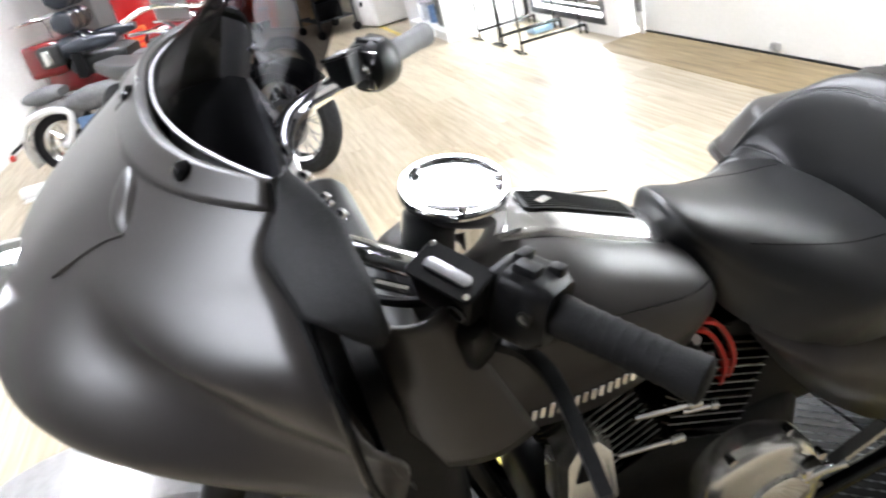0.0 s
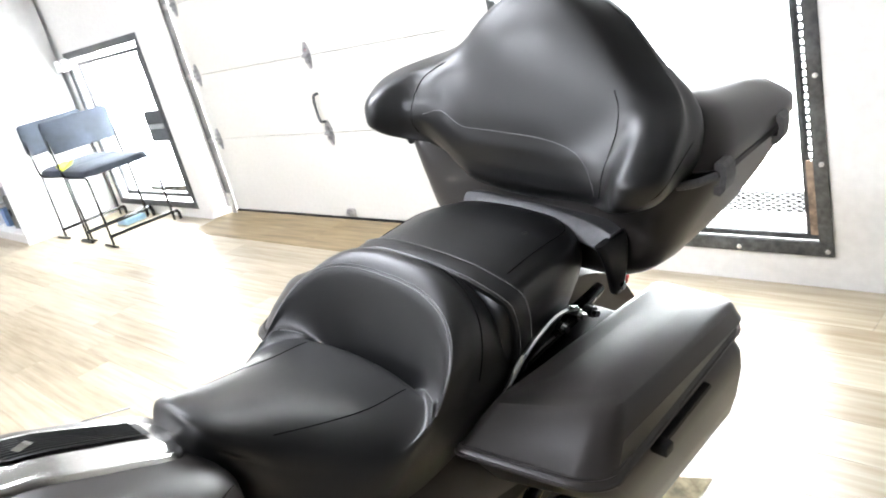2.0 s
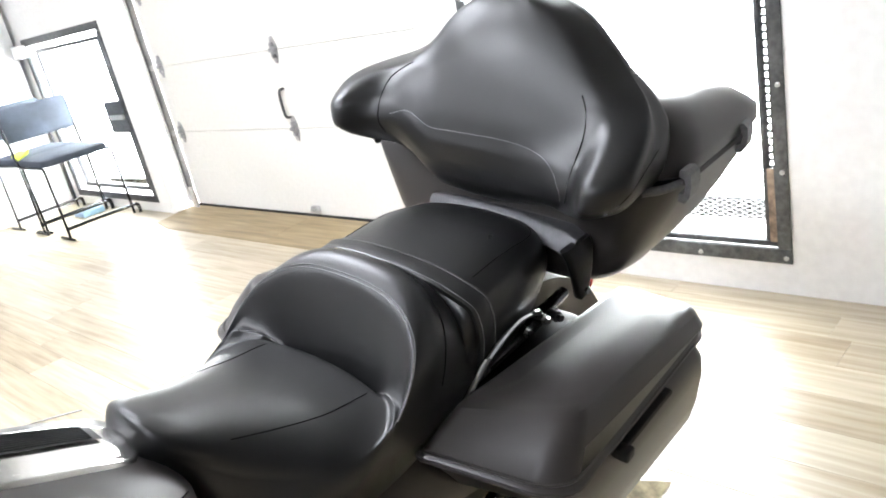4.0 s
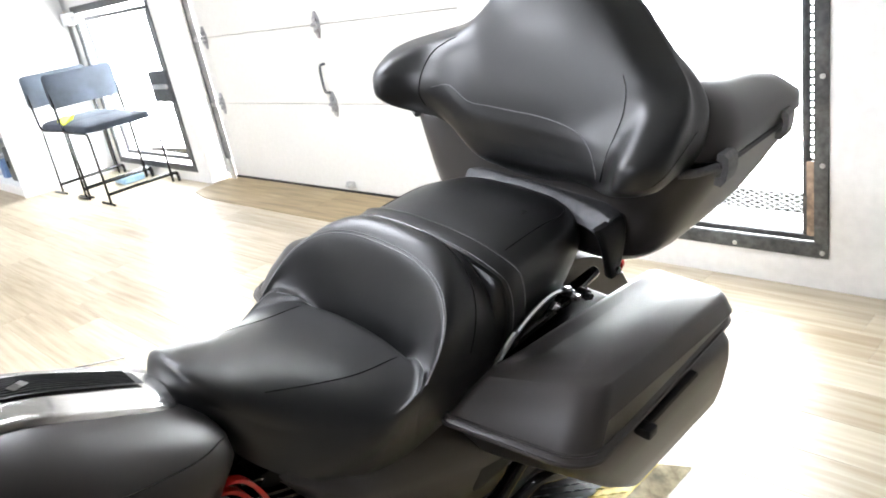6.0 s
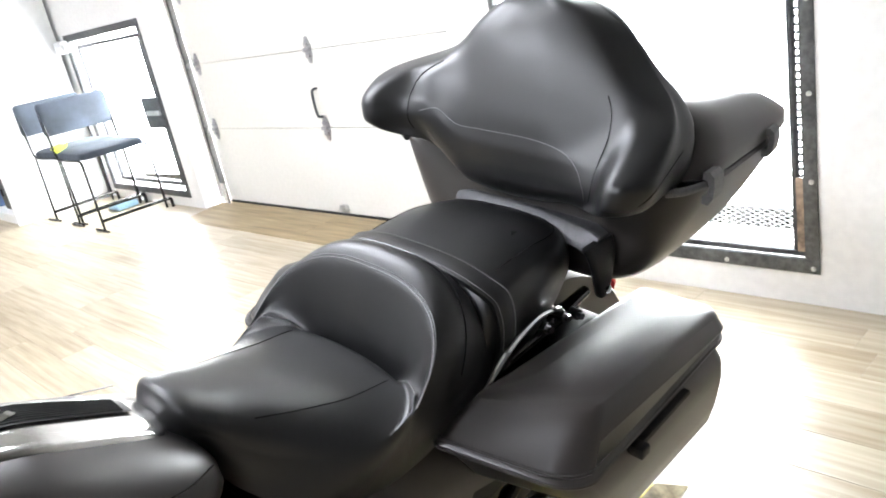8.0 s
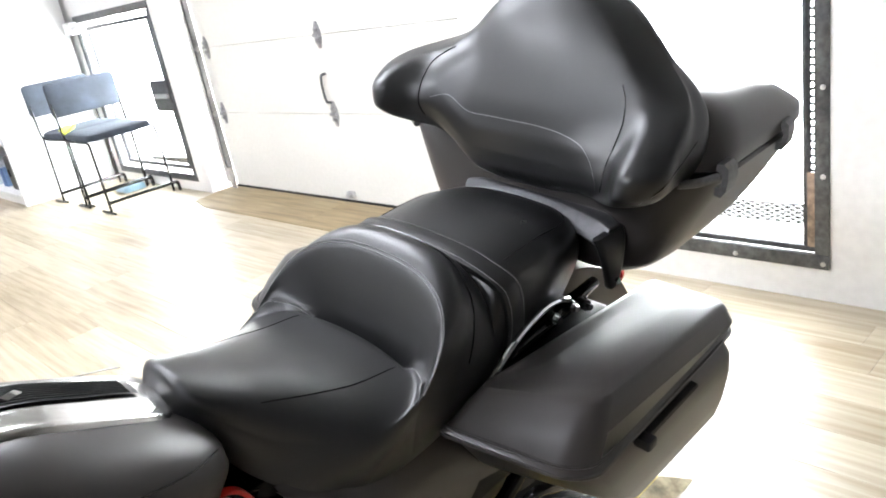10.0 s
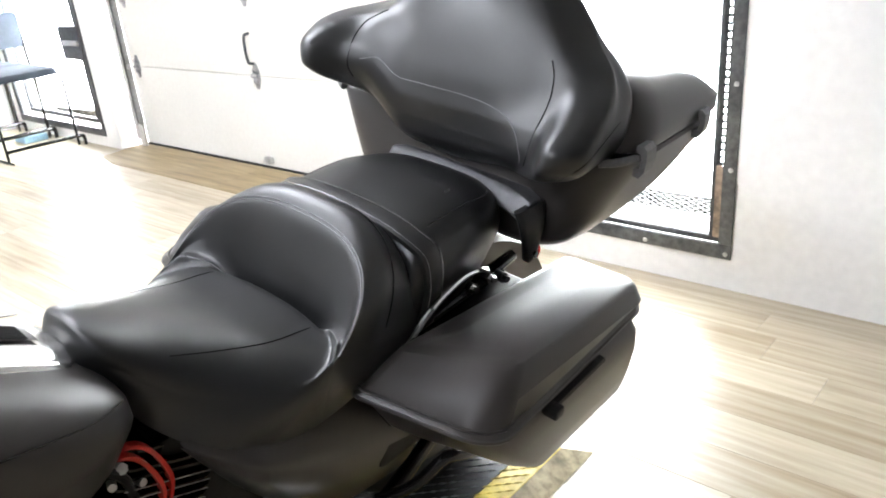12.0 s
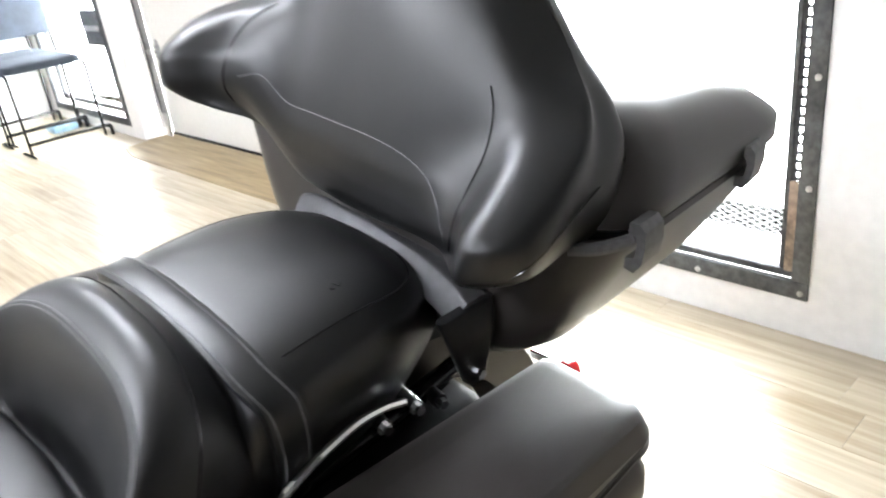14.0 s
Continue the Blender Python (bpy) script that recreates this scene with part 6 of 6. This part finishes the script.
for r0, r1 in zip(rows, rows[1:]):
    for i in range(4):
        bm.faces.new((r0[i], r0[i + 1], r1[i + 1], r1[i]))
part("front_fender", bm, GLOSSB, custom, "gloss black front fender")
part("headlamp", lathe([(0.05, -0.12), (0.085, -0.06), (0.092, 0.0), (0.09, 0.012), (0.06, 0.025), (0.004, 0.03)], 32, m=Matrix.Translation((0, -0.10, 0.88)) @ pose(0, 0, 0, -90, 0, 0)), CHROME, custom, "round chrome headlamp")
part("fuel_tank", loft([[(x * g, y, 0.80 + z * g) for x, z in rounded(0.15, 0.10, 0.08)] for y, g in ((-0.34, 0.5), (-0.38, 0.8), (-0.52, 1.0), (-0.72, 0.85), (-0.80, 0.5))]), GLOSSB, custom, "gloss black fuel tank")
part("seat", loft([[(x * g, y, z * g + h) for x, z in rounded(0.15, 0.05, 0.04)] for y, g, h in ((-0.80, 0.7, 0.74), (-0.95, 1.0, 0.70), (-1.15, 1.0, 0.72), (-1.35, 0.7, 0.76))]), LEATHER2, custom, "black leather seat")
part("engine", box(-0.16, 0.16, -0.85, -0.38, 0.22, 0.64, 0.05), GREYP, custom, "grey engine block")
rw = part("rear_wheel", lathe([(R - 0.10, -0.06), (R - 0.06, -0.075), (R, -0.03), (R, 0.03), (R - 0.06, 0.075), (R - 0.10, 0.06)], 48, m=Matrix.Translation((0, -1.30, R)) @ pose(0, 0, 0, 0, 90, 0), ring=True), RUBBER, custom)
part("hub", lathe([(0.03, -0.07), (0.08, -0.05), (0.08, 0.05), (0.03, 0.07)], 24, m=Matrix.Translation((0, -1.30, R)) @ pose(0, 0, 0, 0, 90, 0)), SATIN, rw)
part("frame_rail", tube([(0.12, -0.30, 0.85), (0.12, -0.40, 0.25), (0.12, -0.95, 0.25), (0.10, -1.30, R)], 0.018, 10), GLOSSB, custom)
part("handlebar", tube(smooth_path([(-0.36, -0.52, 1.02), (-0.22, -0.40, 1.06), (0.0, -0.28, 1.00), (0.22, -0.40, 1.06), (0.36, -0.52, 1.02)], 6), 0.013, 10), CHROME, custom)
part("kick_stand", cyl((0.12, -0.75, 0.24), (0.26, -0.78, 0.01), 0.012, n=10), GLOSSB, custom)

# ---- silver cruiser and red touring motorcycle by the wall ----
cruiser = thing("silver_motorcycle", "small silver-grey cruiser motorcycle with a grey vinyl seat", "motorcycle", pose(-2.4, -4.16, 0, 0, 0, -12))
R2 = 0.255


def far_wheel(owner, y, r, label):
    cz = Matrix.Translation((0, y, r)) @ pose(0, 0, 0, 0, 90, 0)
    w = part("wheel", lathe([(r - 0.09, -0.05), (r - 0.06, -0.07), (r - 0.02, -0.06), (r, -0.025), (r, 0.025), (r - 0.02, 0.06), (r - 0.06, 0.07), (r - 0.09, 0.05)], 48, m=cz, ring=True), RUBBER, owner, label)
    part("rim", lathe([(r - 0.115, -0.045), (r - 0.088, -0.058), (r - 0.080, 0.0), (r - 0.088, 0.058), (r - 0.115, 0.045)], 48, m=cz, ring=True), SATIN, w)
    for k in range(12):
        a = 2 * math.pi * k / 12
        part("spoke", cyl((0.03, y + 0.03 * math.cos(a), r + 0.03 * math.sin(a)), (0.03, y + (r - 0.10) * math.cos(a + 0.2), r + (r - 0.10) * math.sin(a + 0.2)), 0.005, n=6), CHROME, w)
    part("hub", lathe([(0.03, -0.07), (0.055, -0.05), (0.055, 0.05), (0.03, 0.07)], 24, m=cz), SATIN, w)
    return w


def far_fender(owner, y, r, a0, a1, half, material, label):
    bm = bmesh.new()
    rows = []
    for k in range(25):
        a = radians(a0 + (a1 - a0) * k / 24)
        rows.append([bm.verts.new((x, y + (r - d) * math.cos(a), 0.255 + (r - d) * math.sin(a))) for x, d in ((-half, 0.10), (-half * 0.95, 0.035), (-half * 0.7, 0.008), (0, 0), (half * 0.7, 0.008), (half * 0.95, 0.035), (half, 0.10))])
    for r0, r1 in zip(rows, rows[1:]):
        for i in range(6):
            bm.faces.new((r0[i], r0[i + 1], r1[i + 1], r1[i]))
    ob = part("fender", bm, material, owner, label)
    ob.modifiers.new("thick", "SOLIDIFY").thickness = 0.004


def cushion(name, owner, x, y0, y1, z0, z1, half, material, label, round_=0.05):
    """A padded block with soft ends."""
    zc, hz, n = (z0 + z1) / 2, (z1 - z0) / 2, 8
    rings = []
    for k in range(n + 1):
        t = k / n
        g = max(0.30, (1 - abs(2 * t - 1) ** 3.5)) ** 0.5
        rings.append([(x + px * (0.8 + 0.2 * g), y0 + (y1 - y0) * t, zc + pz * g) for px, pz in rounded(half, hz, min(round_, hz * 0.95))])
    return part(name, loft(rings), material, owner, label)


GREYV = mat("grey_vinyl", (0.13, 0.13, 0.135), 0.5, vary=0.2)
far_wheel(cruiser, 0.0, R2, "black rear tyre on a bright spoked wheel")
far_fender(cruiser, 0.0, 0.325, 40, 205, 0.10, SILVER, "deep silver-grey rear fender")
part("fender_strut", tube(smooth_path([(0.115, -0.27, 0.36), (0.12, -0.19, 0.47), (0.12, -0.02, 0.515), (0.12, 0.11, 0.485), (0.12, 0.125, 0.42), (0.12, 0.05, 0.27), (0.12, 0.0, 0.255)], 6), 0.024, 10), WHITEP, cruiser, "pale fender strut and shock cover")
cushion("rider_seat", cruiser, 0, 0.13, 0.58, 0.44, 0.60, 0.15, GREYV, "grey vinyl rider's seat", 0.07)
cushion("passenger_pad", cruiser, 0, -0.16, 0.10, 0.56, 0.66, 0.12, GREYV, "dark grey passenger pad")
part("fuel_tank", loft([[(x * g, y, 0.60 + z * g) for x, z in rounded(0.15, 0.11, 0.08)] for y, g in ((0.56, 0.5), (0.62, 0.85), (0.78, 1.0), (0.98, 0.6))]), BLUEB, cruiser, "blue-grey fuel tank")
part("engine", box(-0.14, 0.14, 0.26, 0.80, 0.16, 0.44, 0.05), GREYP, cruiser, "grey engine block")
part("side_panel", box(0.10, 0.14, 0.16, 0.36, 0.26, 0.42, 0.02), BLUEB, cruiser, "blue side panel")
far_wheel(cruiser, 1.30, R2, "")
part("fork", cyl((0.06, 1.30, R2), (0.06, 1.02, 0.78), 0.022, n=14), CHROME, cruiser)
part("fork", cyl((-0.06, 1.30, R2), (-0.06, 1.02, 0.78), 0.022, n=14), CHROME, cruiser)
part("handlebar", tube(smooth_path([(-0.32, 0.80, 0.88), (-0.2, 0.93, 0.86), (0, 1.02, 0.80), (0.2, 0.93, 0.86), (0.32, 0.80, 0.88)], 5), 0.012, 8), CHROME, cruiser)
sig = part("turn_signal", cyl((0.10, -0.30, 0.33), (0.20, -0.34, 0.30), 0.012, n=8), BLACK, cruiser, "black signal stalk with a red lens")
part("lens", lathe([(0.022, 0), (0.024, 0.02), (0.012, 0.03)], 14, m=Matrix.Translation((0.20, -0.34, 0.265)) @ pose(0, 0, 0, 80, 0, 0)), mat("signal_red", (0.5, 0.03, 0.02), 0.3), sig)
beam = thing("lift_beam", "white painted steel beam of a bike lift on the floor", "lift", pose(-2.05, -4.25, 0, 0, 0, 84))
part("rail", box(-0.30, 0.45, -0.05, 0.05, 0.01, 0.09, 0.03, 3), WHITEP, beam)
for x in (-0.22, 0.35):
    part("foot", box(x - 0.05, x + 0.05, -0.09, 0.09, 0.0, 0.010, 0.002), WHITEP, beam)

red = thing("red_motorcycle", "dark red touring motorcycle with black quilted seats and a chrome rack", "motorcycle", pose(-3.05, -4.02, 0, 0, 0, -8))
far_wheel(red, 0.0, R2, "black rear tyre")
part("tail_body", loft([[(x * g, y, 0.60 + h + z * g) for x, z in rounded(0.20, 0.10, 0.05)] for y, g, h in ((-0.24, 0.6, 0.06), (-0.18, 0.95, 0.04), (0.10, 1.0, 0.0), (0.40, 0.9, -0.02), (0.52, 0.7, -0.02))]), DARKRED, red, "glossy dark red tail bodywork")
part("top_case", loft([[(x * g, y, 0.80 + z * g) for x, z in rounded(0.26, 0.13, 0.05)] for y, g in ((-0.30, 0.75), (-0.27, 0.95), (-0.06, 1.0), (0.0, 0.9))]), DARKRED, red, "glossy dark red top case")
part("speaker_pod", box(0.18, 0.30, -0.16, 0.02, 0.74, 0.90, 0.03, 3), LEATHER2, red, "black speaker pod")
part("pod_plate", box(0.301, 0.306, -0.12, -0.06, 0.76, 0.87, 0.004), SATIN, red, "silver switch plate")
cushion("passenger_seat", red, 0, 0.02, 0.46, 0.62, 0.78, 0.25, LEATHER2, "black quilted passenger seat")
cushion("rider_seat", red, 0, 0.18, 0.62, 0.58, 0.68, 0.17, GREYV, "dark grey rider's seat")
QUILT = mat("blue_black_vinyl", (0.03, 0.035, 0.045), 0.3)
for x in (-0.19, 0.0, 0.19):
    for z in (0.76, 0.94, 1.12):
        cushion("backrest_pad", red, x, 0.0 + 0.12 * (z - 0.78), 0.16 + 0.12 * (z - 0.78), z, z + 0.17, 0.092, QUILT, "black quilted backrest pad", 0.07)
for side in (1, -1):
    cushion("armrest", red, side * 0.31, 0.06, 0.46, 0.80, 0.90, 0.055, QUILT, "black padded armrest", 0.045)
    part("armrest_post", box(side * 0.31 - 0.03, side * 0.31 + 0.03, 0.08, 0.16, 0.62, 0.81, 0.015), BLACK, red)
rack_ = part("luggage_rack", tube(smooth_path([(-0.22, -0.02, 0.94), (-0.22, -0.05, 1.08), (-0.22, -0.28, 1.08), (0.22, -0.28, 1.08), (0.22, -0.05, 1.08), (0.22, -0.02, 0.94)], 4), 0.010, 8), CHROME, red, "chrome luggage rack")
for k in range(5):
    part("rack_bar", cyl((-0.18 + 0.09 * k, -0.28, 1.08), (-0.18 + 0.09 * k, -0.05, 1.08), 0.007, n=8), CHROME, rack_)
part("fuel_tank", loft([[(x * g, y, 0.70 + z * g) for x, z in rounded(0.19, 0.14, 0.09)] for y, g in ((0.58, 0.5), (0.64, 0.85), (0.80, 1.0), (1.0, 0.7))]), DARKRED, red, "glossy dark red fuel tank")
part("engine", box(-0.18, 0.18, 0.30, 0.95, 0.18, 0.56, 0.06), GREYP, red, "grey engine block")
far_wheel(red, 1.55, R2, "")
part("fork", cyl((0.0, 1.55, R2), (0.0, 1.18, 0.90), 0.06, n=16), SILVER, red)
part("fairing", loft([[(x * g, y, 0.88 + z * g) for x, z in rounded(0.32, 0.22, 0.12)] for y, g in ((1.02, 0.9), (1.12, 1.0), (1.30, 0.75), (1.40, 0.35))]), DARKRED, red, "glossy dark red front fairing")
sign = thing("red_cabinet", "tall red cabinet with an orange printed sticker", "cabinet", pose(-5.8, -3.74, 0, 0, 0, 6))
part("body", box(-0.3, 0.3, -0.2, 0.2, 0.0, 1.9, 0.02), REDPAINT, sign)
part("sticker", box(0.301, 0.304, -0.13, 0.05, 0.42, 0.70), ORANGE, sign, "orange sticker")
for z in (0.66, 0.60, 0.54, 0.48):
    part("print_bar", box(0.3045, 0.3055, -0.10, 0.02, z - 0.015, z + 0.01), RED, sign)
# ---- floor boards, laid last ----
random.seed(21)
PW, PL = 0.152, 1.22
shared = {}


def board_mesh(length):
    key = round(length, 2)
    if key not in shared:
        shared[key] = mesh_from(box(0.0004, key - 0.0004, 0.0004, PW - 0.0004, -0.006, 0.0, 0.0004, 1), "plank", PLANK, smooth=False)
    return shared[key]


close, far = [], []
for r in range(32):
    y = -0.165 - (r + 1) * PW
    x = -12.0 - random.random() * PL
    while x < 7.0:
        if -3.1 < x < 4.6 and -4.1 < y and len(close) < 290:
            close.append((x, y))
        else:
            far.append((max(x, -12.0), min(x + PL, 7.0), max(y, -5.0), y + PW))
        x += PL
for x, y in close:
    ob = new("plank", board_mesh(PL))
    ob.location = (x, y, 0)
    ob.parent = floor
bm = bmesh.new()
for x0, x1, y0, y1 in far:
    box(x0 + 0.0004, x1 - 0.0004, y0 + 0.0004, y1 - 0.0004, -0.006, 0.0, bm=bm)
tagged(part("plank_field", bm, PLANK, floor, smooth=False), "pale wood-look floor boards", kind="stuff")
